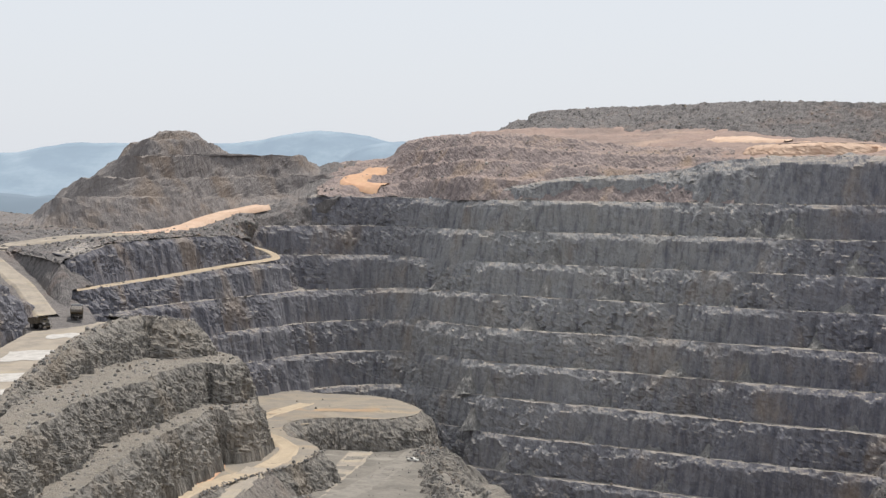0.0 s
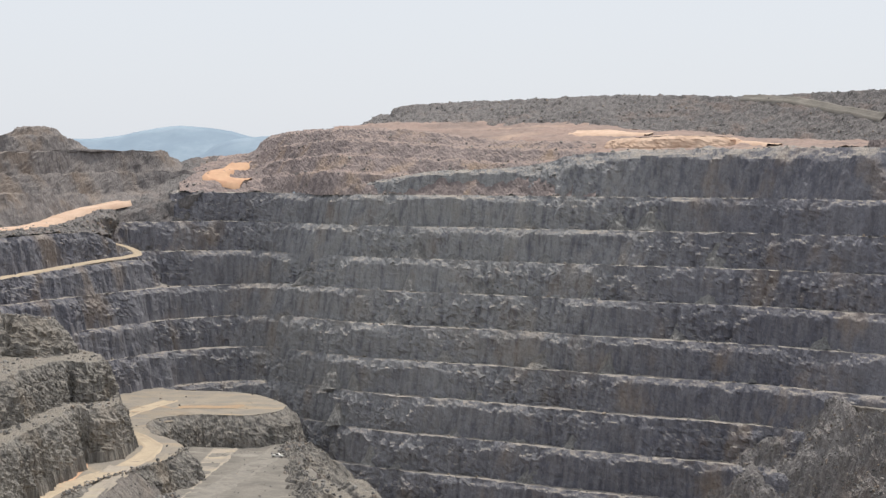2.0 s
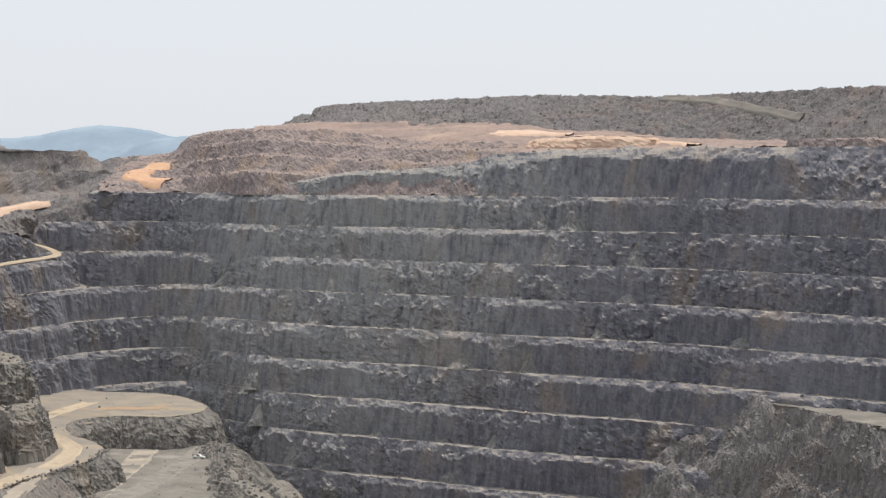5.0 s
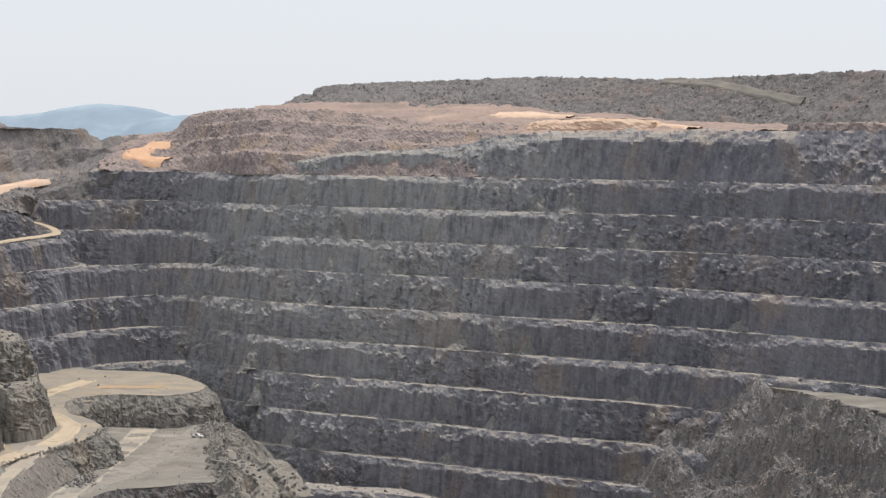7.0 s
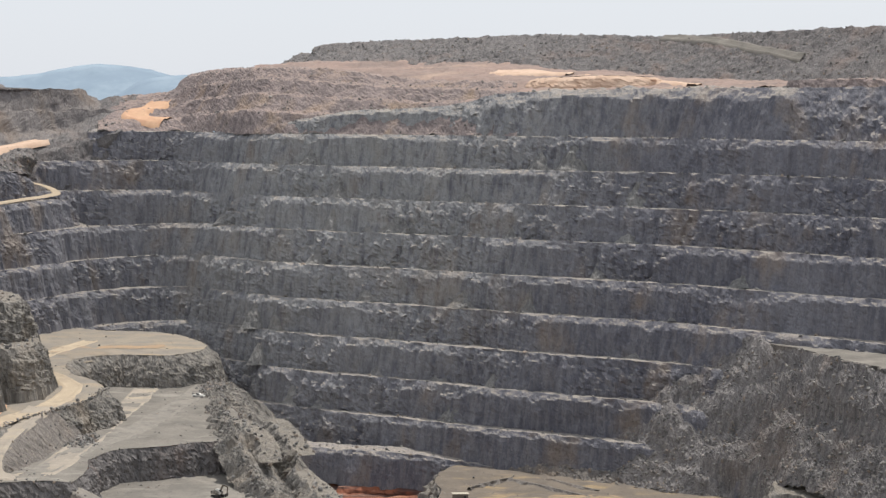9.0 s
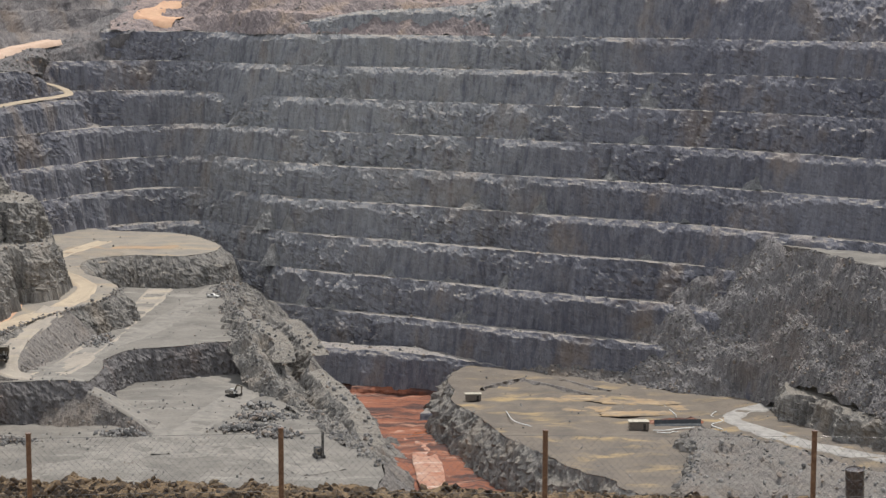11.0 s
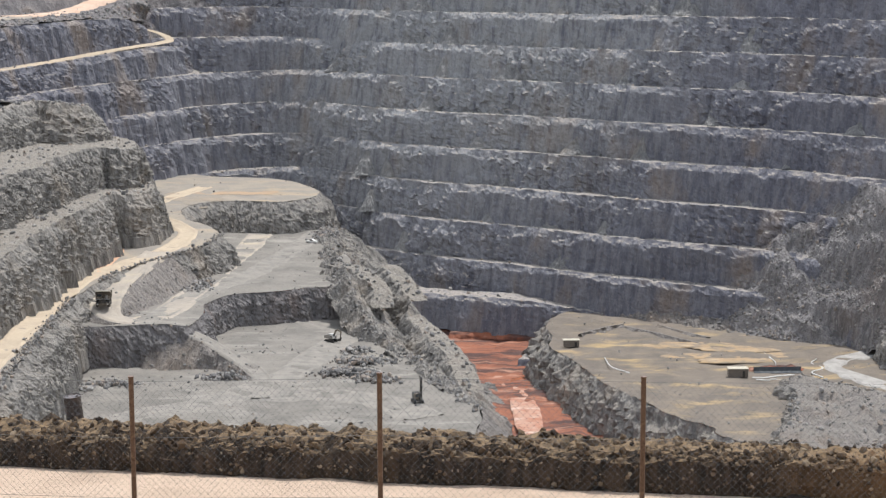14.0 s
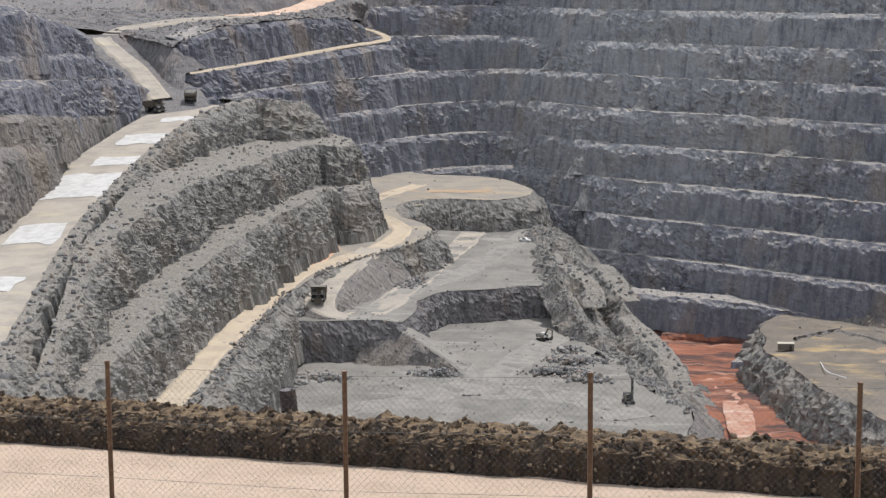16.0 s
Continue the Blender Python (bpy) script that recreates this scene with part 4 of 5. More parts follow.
berm = loft("earth_berm", [
    [(-80, 61.2, -0.1), (-23, 55.0, -0.05), (4, 52.2, -0.05), (40, 48.5, -0.1)],
    [(-80, 61.15, 0.3), (-23, 55.0, 0.35), (4, 52.18, 0.4), (40, 48.5, 0.4)],
    [(-80, 61.3, 0.7), (-23, 55.2, 0.74), (4, 52.3, 0.82), (40, 48.6, 0.8)],
    [(-80, 61.9, 0.98), (-23, 55.8, 1.0), (4, 52.8, 1.08), (40, 49.1, 1.02)],
    [(-80, 63.7, 0.85), (-23, 57.5, 0.92), (4, 54.6, 0.95), (40, 50.9, 0.95)],
    [(-80, 67, -1.0), (-23, 61.0, -1.0), (4, 58.2, -1.0), (40, 54.5, -1.0)],
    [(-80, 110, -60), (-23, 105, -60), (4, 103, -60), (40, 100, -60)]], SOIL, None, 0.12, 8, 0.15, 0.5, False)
tagged(berm, "brown earth and stone berm along the track", "berm", kind="structure")

# ---- the ground round the pit, to the horizon ----
ang = np.linspace(0, 2 * np.pi, 240, endpoint=False)
rings = []
for s in (0.6, 0.86, 1.0, 1.03, 1.15, 1.4, 1.8, 2.4, 3.4, 5, 7, 8.5):
    ex, ey = 500 * s, 555 * s
    x, y = np.cos(ang) * ex, 597 + np.sin(ang) * ey
    far = np.clip((y - 200) / 500, 0, 1)
    z = -0.4 - 24 * far if s >= 1 else -153 + 0 * far
    z = z - 45 * np.clip((s - 1.8) / 1.6, 0, 1)
    z = z + (6 * fbm(x / 300, y / 300, 0.0, 3) * np.clip((s - 1.1) * 1.2, 0, 1))
    rings.append(np.column_stack([x, y, z + 0 * x]))
ground = sheet("ground", np.array(rings), SCRUB, None, closed=True, smooth=True)
tagged(ground, "dry scrubby land round the mine", "ground", kind="structure")

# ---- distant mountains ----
# aerial haze put into the blue base colour, plus a faint glow
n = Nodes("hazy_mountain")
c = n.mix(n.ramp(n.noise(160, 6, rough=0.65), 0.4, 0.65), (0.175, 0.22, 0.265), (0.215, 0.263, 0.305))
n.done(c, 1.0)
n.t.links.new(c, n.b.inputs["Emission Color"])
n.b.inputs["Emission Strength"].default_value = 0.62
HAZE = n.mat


def mountain(name, crest, depth, base, label):
    crest = [(a, b, c + 7) for a, b, c in crest]
    p = np.array(crest, float)
    front, back = p.copy(), p.copy()
    front[:, 1] -= depth
    front[:, 2] = base
    back[:, 1] += depth
    back[:, 2] = base
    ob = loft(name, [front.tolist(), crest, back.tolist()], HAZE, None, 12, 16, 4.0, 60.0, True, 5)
    return tagged(ob, label, "mountain", kind="structure")


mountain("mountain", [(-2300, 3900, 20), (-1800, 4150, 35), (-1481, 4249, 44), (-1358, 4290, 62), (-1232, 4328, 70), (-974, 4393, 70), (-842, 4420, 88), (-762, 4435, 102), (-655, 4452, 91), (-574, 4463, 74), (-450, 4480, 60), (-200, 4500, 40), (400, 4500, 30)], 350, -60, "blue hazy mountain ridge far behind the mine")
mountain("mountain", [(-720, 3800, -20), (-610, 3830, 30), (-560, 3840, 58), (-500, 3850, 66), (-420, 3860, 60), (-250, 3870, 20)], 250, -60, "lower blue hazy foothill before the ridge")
# same haze-blue colour with less glow, for the nearer foothill
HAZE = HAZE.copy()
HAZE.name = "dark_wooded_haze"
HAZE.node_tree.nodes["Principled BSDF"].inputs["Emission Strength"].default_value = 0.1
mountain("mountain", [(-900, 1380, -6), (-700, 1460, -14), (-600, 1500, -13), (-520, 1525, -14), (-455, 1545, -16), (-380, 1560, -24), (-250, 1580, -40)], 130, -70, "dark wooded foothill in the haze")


# ---- loose rock ----
def strewn(grid, count, low, high, seed, rows=None, power=2.2):
    """Places and sizes of stones on a grid of surface points."""
    rng = np.random.default_rng(seed)
    r, c = grid.shape[:2]
    a, b = rows or (0, r - 1)
    i, j = rng.uniform(a, b - 0.01, count), rng.uniform(0, c - 1.01, count)
    i0, j0 = i.astype(int), j.astype(int)
    u, v = (i - i0)[:, None], (j - j0)[:, None]
    p = (grid[i0, j0] * (1 - u) + grid[np.minimum(i0 + 1, r - 1), j0] * u) * (1 - v) + (grid[i0, j0 + 1] * (1 - u) + grid[np.minimum(i0 + 1, r - 1), j0 + 1] * u) * v
    size = low + (high - low) * rng.random(count) ** power
    p[:, 2] += size * 0.12
    return p, size


P, S = [], []
for k, g in enumerate(BERMS):
    p, q = strewn(g, int(g.shape[1] * 1.0), 0.3, 1.9, k, None, 3.6)
    P.append(p), S.append(q)
rocks("bench_rubble", np.vstack(P), np.concatenate(S), STONES, "broken grey stones lying along the benches", seed=5)
for name, skin, count, low, high, label in (
        ("slope_rubble", "rubble_slope", 6000, 0.3, 1.5, "coarse grey and brown boulders on the broad slope"),
        ("slope_rubble", "east_slope", 3500, 0.3, 1.6, "broken stones on the steep slope"),
        ("heap_rubble", "waste_dump", 3000, 0.4, 1.5, "loose waste rock on the dark heap"),
        ("rim_rubble", "upper_slope", 700, 0.4, 1.6, "scattered stones on the reddish slope"),
        ("plateau_rubble", "west_plateau", 2500, 0.5, 2.0, "scattered grey stones on the plateau")):
    g = SKINS[skin]
    p, q = strewn(g, count, low, high, len(name) + count, (0, g.shape[0] * (0.5 if skin == "waste_dump" else 1) - 1), 2.4)
    rocks(name, p, q, STONES, label, seed=count)
P, S = [], []
rng = np.random.default_rng(77)
for name, count in (("low_terrace", 9000), ("middle_terrace", 2500), ("east_terrace", 4000), ("road_terrace", 1200), ("rubble_bank", 3000)):
    co = np.array([v.co[:] for v in bpy.data.objects[name].data.vertices])
    pick = co[rng.integers(0, len(co), count)] + np.column_stack([rng.normal(0, 1.3, (count, 2)), np.zeros(count)])
    keep = fbm(pick[:, 0] / 14, pick[:, 1] / 9, 1.0, 3) > -0.1
    P.append(pick[keep])
    S.append(0.15 + 0.9 * rng.random(keep.sum()) ** 3.5)
co = np.array([v.co[:] for v in bank_top.data.vertices])
pick = co[rng.integers(0, len(co), 2500)] + np.column_stack([rng.normal(0, 1.0, (2500, 2)), np.zeros(2500)])
P.append(pick), S.append(0.3 + 1.5 * rng.random(2500) ** 2.6)
rocks("floor_gravel", np.vstack(P), np.concatenate(S), STONES, "scattered grey stones on the mine's floors", seed=6)
g = SKINS["earth_berm"]
near = (g[0, :, 0] > -32) & (g[0, :, 0] < 22)
g = g[:, near]
p, q = strewn(g, 6500, 0.03, 0.26, 3, (17, 36), 4.0)
p2, q2 = strewn(g, 2500, 0.03, 0.16, 4, (0, 18), 3.0)
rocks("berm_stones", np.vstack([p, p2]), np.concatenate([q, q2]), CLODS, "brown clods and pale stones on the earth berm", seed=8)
P, S = [], []
for line, width, count in (([(-153, 731, -95.3), (-155, 690, -95.3), (-159, 660, -95.3), (-161, 619, -95.3), (-161, 580, -95.3), (-159, 539, -95.3), (-156, 501, -95.3), (-151, 467, -95.3), (-147, 439, -95.3)], 1.3, 900), ([(-131, 370, -97.3), (-136, 440, -96.6), (-142, 510, -96), (-146, 555, -96), (-148.5, 590, -96.5)], 1.0, 800), ([(-146, 620, -95.6), (-141, 648, -95.2), (-132, 668, -95), (-124, 688, -94.7), (-120, 712, -93.8)], 1.0, 350)):
    c = spline(line, 0.5)
    pick = c[np.random.default_rng(count).integers(0, len(c), count)] + np.random.default_rng(count + 1).normal(0, width, (count, 3)) * (1, 1, 0.12)
    P.append(pick), S.append(0.3 + 1.1 * np.random.default_rng(count + 2).random(count) ** 2.5)
rocks("roadside_rubble", np.vstack(P), np.concatenate(S), STONES, "broken grey stones heaped along the haul road", seed=14)
rng = np.random.default_rng(12)
HEAPS = ((-57, 606, 5, 4), (-54, 590, 9, 6), (-58, 574, 10, 5), (-48, 566, 7, 4), (-132, 612, 3, 14), (-150, 606, 3, 10), (-140, 548, 6, 12), (-128, 556, 7, 3), (-95, 566, 6, 3), (-112, 612, 5, 14), (-120, 664, 5, 14), (-88, 790, 5, 20))
P, S = [], []
for hx, hy, rx, ry in HEAPS:
    m = int(rx * ry * 5) + 60
    a, b = rng.normal(0, 0.5, m), rng.normal(0, 0.5, m)
    r2 = np.clip(1 - a * a - b * b, 0, 1)
    base = -106 if hy > 650 else -117
    size = 0.5 + 1.6 * rng.random(m) ** 2.2
    P.append(np.column_stack([hx + a * rx, hy + b * ry, base + r2 * 1.6 * rng.random(m) + 0.2])), S.append(size)
rocks("rock_heap", np.vstack(P), np.concatenate(S), STONES, "heaps of blasted grey rock on the working floor", "rock heap", seed=9)


# ---- vehicles, machines, fence ----
PAINT = plain("dusty_dark_paint", (0.12, 0.1, 0.075), 0.6, 0, (0.2, 0.17, 0.135))
DARK = plain("dirty_dark_steel", (0.05, 0.05, 0.05), 0.6, 0.3, (0.14, 0.12, 0.1))
STEEL = plain("dusty_grey_steel", (0.3, 0.29, 0.27), 0.55, 0.4, (0.4, 0.36, 0.3))
WHITE = plain("dusty_white_paint", (0.72, 0.71, 0.68), 0.5, 0, (0.5, 0.46, 0.4))
RUBBER = plain("dusty_tyre_rubber", (0.03, 0.03, 0.03), 0.9, 0, (0.1, 0.09, 0.08))
GLASS = plain("dark_cab_glass", (0.02, 0.025, 0.03), 0.1, 0, (0.05, 0.05, 0.05))
RUST = plain("rusty_brown_post", (0.15, 0.085, 0.055), 0.8, 0.2, (0.25, 0.15, 0.09), 0.06)
WIRE = plain("galvanised_wire", (0.28, 0.27, 0.26), 0.5, 0.6)
CREAM = plain("cream_roof_sheet", (0.62, 0.57, 0.46), 0.6, 0, (0.45, 0.4, 0.32))
BOXSIDE = plain("grey_brown_sheet", (0.16, 0.14, 0.12), 0.6, 0, (0.24, 0.2, 0.16))
PIPE = plain("white_plastic_pipe", (0.7, 0.69, 0.66), 0.5, 0, (0.5, 0.47, 0.42))
BLACK = plain("dark_sump_lining", (0.05, 0.055, 0.06), 0.5, 0, (0.09, 0.09, 0.09), 2.0)
n = Nodes("rusty_water")
WATER = n.done(n.mix(n.ramp(n.noise(6, 4), 0.35, 0.65), (0.3, 0.1, 0.045), (0.36, 0.14, 0.07)), 0.15)


def part(name, bm, material, parent, label=""):
    """Links a bmesh as one mesh under a thing or under a part."""
    me = bpy.data.meshes.new(name)
    bm.normal_update()
    bm.to_mesh(me)
    bm.free()
    me.materials.append(material)
    ob = new(name, me)
    ob.parent = parent
    if label:
        ob["label"] = label
    return ob


def box(bm, size, loc, rot=(0, 0, 0), bevel=0.04):
    m = Matrix.Translation(loc) @ Euler([radians(a) for a in rot]).to_matrix().to_4x4() @ Matrix.Diagonal((*size, 1))
    r = bmesh.ops.create_cube(bm, size=1, matrix=m)
    if bevel:
        edges = list({e for v in r["verts"] for e in v.link_edges})
        bmesh.ops.bevel(bm, geom=edges, offset=bevel, segments=1, affect="EDGES")
    return bm


def prism(bm, profile, width, x=0.0):
    """A side profile of (y, z) points, drawn out across x."""
    a = [bm.verts.new((x - width / 2, y, z)) for y, z in profile]
    b = [bm.verts.new((x + width / 2, y, z)) for y, z in profile]
    bm.faces.new(a)
    bm.faces.new(list(reversed(b)))
    for i in range(len(a)):
        j = (i + 1) % len(a)
        bm.faces.new((a[j], a[i], b[i], b[j]))
    bmesh.ops.recalc_face_normals(bm, faces=bm.faces[:])
    return bm


def rod(bm, p, q, r, sides=10, r2=None):
    p, q = Vector(p), Vector(q)
    d = q - p
    m = Matrix.Translation((p + q) / 2) @ d.to_track_quat("Z", "Y").to_matrix().to_4x4()
    bmesh.ops.create_cone(bm, cap_ends=True, segments=sides, radius1=r, radius2=r if r2 is None else r2, depth=d.length, matrix=m)
    return bm


def wheel(parent, x, y, r, w):
    bm = rod(bmesh.new(), (x - w / 2, y, r), (x + w / 2, y, r), r, 20)
    bmesh.ops.bevel(bm, geom=[e for e in bm.edges if len(e.link_faces) == 2 and e.calc_face_angle(0) > 1], offset=r * 0.12, segments=2, affect="EDGES")
    tyre = part("wheel", bm, RUBBER, parent)
    side = 1 if x > 0 else -1
    bm = rod(bmesh.new(), (x + side * w * 0.3, y, r), (x + side * w * 0.53, y, r), r * 0.5, 14)
    part("rim", bm, STEEL, tyre)


def haul_truck(m, label, roof=None):
    t = tagged(new("haul_truck"), label, "dump truck", "haul trucks in the mine")
    part("chassis", box(box(bmesh.new(), (2.0, 8.2, 0.7), (0, 0.2, 1.45)), (2.4, 0.6, 0.9), (0, -3.6, 1.5)), DARK, t)
    bm = prism(bmesh.new(), [(-1.6, 2.3), (3.2, 1.95), (4.6, 2.9), (4.5, 3.3), (3.2, 2.4), (-1.3, 2.7)], 4.7)
    for x in (-2.3, 2.3):
        prism(bm, [(-1.6, 2.3), (3.2, 1.95), (4.6, 2.9), (4.4, 4.3), (-1.6, 4.7)], 0.22, x)
        for y in (-0.8, 0.6, 2.0, 3.4):
            box(bm, (0.18, 0.22, 2.0), (x * 1.06, y, 3.2))
    prism(bm, [(-1.8, 2.4), (-1.5, 2.4), (-1.5, 4.8), (-1.8, 4.9)], 4.7)
    part("dump_body", bm, PAINT, t)
    # cream colour holds the canopy's sunlit look
    part("canopy", prism(bmesh.new(), [(-4.3, 5.15), (-4.3, 5.4), (-1.4, 5.0), (-1.4, 4.65)], 4.7), roof or CREAM, t, "" if roof else "pale sunlit canopy over the cab")
    part("load", prism(bmesh.new(), [(-1.2, 4.2), (0.2, 4.9), (2.0, 4.7), (4.0, 3.9), (4.0, 3.2), (-1.2, 3.2)], 4.2), TALUS, t, "heaped grey ore")
    part("deck", box(bmesh.new(), (4.5, 2.2, 0.15), (0, -3.4, 2.75)), STEEL, t)
    cab = part("cab", box(bmesh.new(), (1.7, 1.9, 1.7), (-1.1, -3.0, 3.7), bevel=0.1), PAINT, t)
    part("windscreen", box(bmesh.new(), (1.45, 0.06, 0.8), (-1.1, -3.97, 3.95), bevel=0.01), GLASS, cab)
    part("grille", box(box(bmesh.new(), (1.7, 0.3, 1.5), (0.1, -4.0, 1.95)), (1.4, 0.1, 1.2), (0.1, -4.18, 1.95)), DARK, t)
    part("bumper", box(bmesh.new(), (4.3, 0.5, 0.6), (0, -4.1, 1.1)), PAINT, t)
    part("air_filter", rod(bmesh.new(), (1.3, -3.5, 2.8), (1.3, -3.5, 3.9), 0.4), STEEL, t)
    for x in (-1.6, 1.6):
        part("headlight", box(bmesh.new(), (0.4, 0.1, 0.25), (x, -4.4, 1.2), bevel=0.02), WHITE, t)
        bm = bmesh.new()
        for z in (3.1, 3.5):
            rod(bm, (x * 1.36, -4.4, z), (x * 1.36, -2.4, z), 0.04, 6)
        rod(bm, (x * 1.36, -4.4, 2.8), (x * 1.36, -4.4, 3.5), 0.04, 6)
        part("handrail", bm, STEEL, t)
        wheel(t, x * 1.15, -2.6, 1.2, 0.85)
        wheel(t, x * 0.75, 2.2, 1.2, 0.75)
        wheel(t, x * 1.25, 2.2, 1.2, 0.75)
    t.matrix_basis = m
    return t


def undercarriage(t, gauge, length, r=0.45):
    for x in (-gauge / 2, gauge / 2):
        track = part("track", prism(bmesh.new(), [(-length / 2, r), (-length / 2 + r * 0.7, 0), (length / 2 - r * 0.7, 0), (length / 2, r), (length / 2 - r * 0.7, 2 * r), (-length / 2 + r * 0.7, 2 * r)], 0.55, x), RUBBER, t)
        for y in (-length / 2 + r, length / 2 - r):
            part("sprocket", rod(bmesh.new(), (x - 0.3, y, r), (x + 0.3, y, r), r * 0.7, 12), DARK, track)


def excavator(m, label):
    t = tagged(new("excavator"), label, "excavator")
    undercarriage(t, 2.3, 4.0)
    part("turntable", rod(bmesh.new(), (0, 0, 0.85), (0, 0, 1.2), 0.8, 16), DARK, t)
    part("house", prism(bmesh.new(), [(-1.3, 1.2), (1.6, 1.2), (1.9, 1.6), (1.8, 2.3), (-0.3, 2.5), (-1.3, 2.1)], 2.5), STEEL, t)
    part("counterweight", box(bmesh.new(), (2.5, 0.6, 1.0), (0, 1.9, 1.7), bevel=0.15), DARK, t)
    cab = part("cab", prism(bmesh.new(), [(-1.5, 1.3), (0.1, 1.3), (0.1, 3.0), (-1.2, 3.0), (-1.6, 2.1)], 1.0, -0.75), WHITE, t, "pale dusty cab")
    part("window", box(bmesh.new(), (0.8, 0.05, 0.8), (-0.75, -1.48, 2.5), (-24, 0, 0), 0.01), GLASS, cab)
    part("boom", prism(bmesh.new(), [(-0.8, 1.6), (-0.3, 1.9), (-1.6, 4.2), (-2.4, 4.5), (-3.9, 3.9), (-3.8, 3.6), (-2.4, 4.0), (-1.9, 3.8)], 0.4, 0.35), PAINT, t)
    arm = part("stick", prism(bmesh.new(), [(-3.6, 4.1), (-4.0, 4.0), (-3.7, 1.6), (-3.45, 1.6)], 0.3, 0.35), PAINT, t)
    part("bucket", prism(bmesh.new(), [(-3.7, 1.7), (-3.2, 1.5), (-2.8, 0.7), (-3.3, 0.4), (-3.6, 0.9)], 1.0, 0.35), DARK, arm)
    t.matrix_basis = m
    return t


def drill_rig(m, label):
    t = tagged(new("drill_rig"), label, "drill rig")
    undercarriage(t, 2.4, 4.2, 0.5)
    part("frame", box(bmesh.new(), (1.9, 4.4, 0.4), (0, 0, 1.15)), DARK, t)
    part("engine_house", box(bmesh.new(), (2.1, 2.4, 1.5), (0, 1.0, 2.1), bevel=0.1), DARK, t)
    cab = part("cab", box(bmesh.new(), (1.1, 1.3, 1.7), (-0.6, -1.1, 2.2), bevel=0.08), PAINT, t)
    part("window", box(bmesh.new(), (0.85, 0.05, 0.8), (-0.6, -1.77, 2.5), bevel=0.01), GLASS, cab)
    bm = bmesh.new()
    for x in (0.25, 0.75):
        for y in (-2.5, -2.0):
            rod(bm, (x, y, 0.3), (x, y, 8.0), 0.07, 6)
    for i in range(11):
        z = 0.4 + i * 0.7
        rod(bm, (0.25, -2.5, z), (0.75, -2.5, z + 0.7), 0.04, 5)
        rod(bm, (0.25, -2.0, z + 0.7), (0.25, -2.5, z), 0.04, 5)
        rod(bm, (0.75, -2.0, z), (0.75, -2.5, z + 0.7), 0.04, 5)
    part("mast", bm, DARK, t, "dark lattice mast")
    part("drill_pipe", rod(bmesh.new(), (0.5, -2.25, 0.0), (0.5, -2.25, 7.4), 0.12, 8), STEEL, t)
    part("feed_head", box(bmesh.new(), (0.7, 0.7, 0.8), (0.5, -2.25, 5.2)), DARK, t)
    part("brace", rod(bmesh.new(), (0.5, -1.9, 4.2), (0.4, 0.4, 2.8), 0.08, 8), STEEL, t)
    t.matrix_basis = m
    return t


def pickup(m, label):
    t = tagged(new("pickup_truck"), label, "pickup")
    part("body", prism(bmesh.new(), [(-2.6, 0.5), (2.6, 0.5), (2.6, 1.1), (0.6, 1.15), (-1.0, 1.15), (-2.5, 1.0)], 1.85), WHITE, t)
    cab = part("cab", prism(bmesh.new(), [(-1.1, 1.1), (0.7, 1.1), (0.5, 1.75), (-0.4, 1.8)], 1.7), WHITE, t)
    part("window", prism(bmesh.new(), [(-0.95, 1.18), (0.6, 1.18), (0.45, 1.65), (-0.4, 1.68)], 1.74), GLASS, cab)
    for x in (-0.85, 0.85):
        for y in (-1.7, 1.7):
            wheel(t, x, y, 0.38, 0.28)
    t.matrix_basis = m
    return t


def cabin(m, w, d, h, label):
    t = tagged(new("site_container"), label, "container", "containers on the terrace")
    bm = box(bmesh.new(), (w, d, h), (0, 0, h / 2 + 0.15), bevel=0.05)
    for i in range(int(w / 0.5)):
        box(bm, (0.2, 0.12, h * 0.85), (-w / 2 + 0.3 + i * 0.5, -d / 2, h / 2 + 0.15), bevel=0)
    part("body", bm, BOXSIDE, t)
    part("roof", box(bmesh.new(), (w + 0.4, d + 0.5, 0.18), (0, 0, h + 0.25)), CREAM, t, "sunlit cream roof")
    part("door", box(bmesh.new(), (0.9, 0.08, h * 0.75), (w * 0.28, -d / 2 - 0.09, h * 0.45)), DARK, t)
    for x in (-w / 2 + 0.5, w / 2 - 0.5):
        part("skid", box(bmesh.new(), (0.3, d, 0.2), (x, 0, 0.08)), DARK, t)
    t.matrix_basis = m
    return t


haul_truck(pose(-140, 598, -100.2, 0, 0, 8) @ Matrix.Diagonal((1, 1, 1.05, 1)), "dusty haul truck with a pale canopy on the branch road")
STAND = drape([-222.0, -232.0], [728.0, 712.0], [ramp, gorge], [-47.0, -47.0])
haul_truck(pose(-222, 728, STAND[0] + 0.05, 0, 0, 195), "dark brown dusty haul truck driving off at the ramp's top", DARK)
haul_truck(pose(-232, 712, STAND[1] + 0.05, 0, 0, 60), "dark dusty haul truck waiting beside the ramp", DARK)
excavator(pose(-67.5, 622, -116.9, 0, 0, 60), "small grey excavator with a pale cab on the working floor")
drill_rig(pose(-33, 537, -117.0, 0, 0, 20), "dark tracked drill rig with an upright lattice mast")
pickup(pose(-91, 768, -106.0, 0, 0, 70), "white pickup truck parked on the grey terrace")
cabin(pose(16, 701, -135.0, 0, 0, 4), 6.0, 2.6, 2.5, "low cream-roofed site container near the terrace's edge")
cabin(pose(74, 652, -135.0, 0, 0, 2), 7.0, 3.4, 3.0, "cream-roofed pump container beside the dark sump")

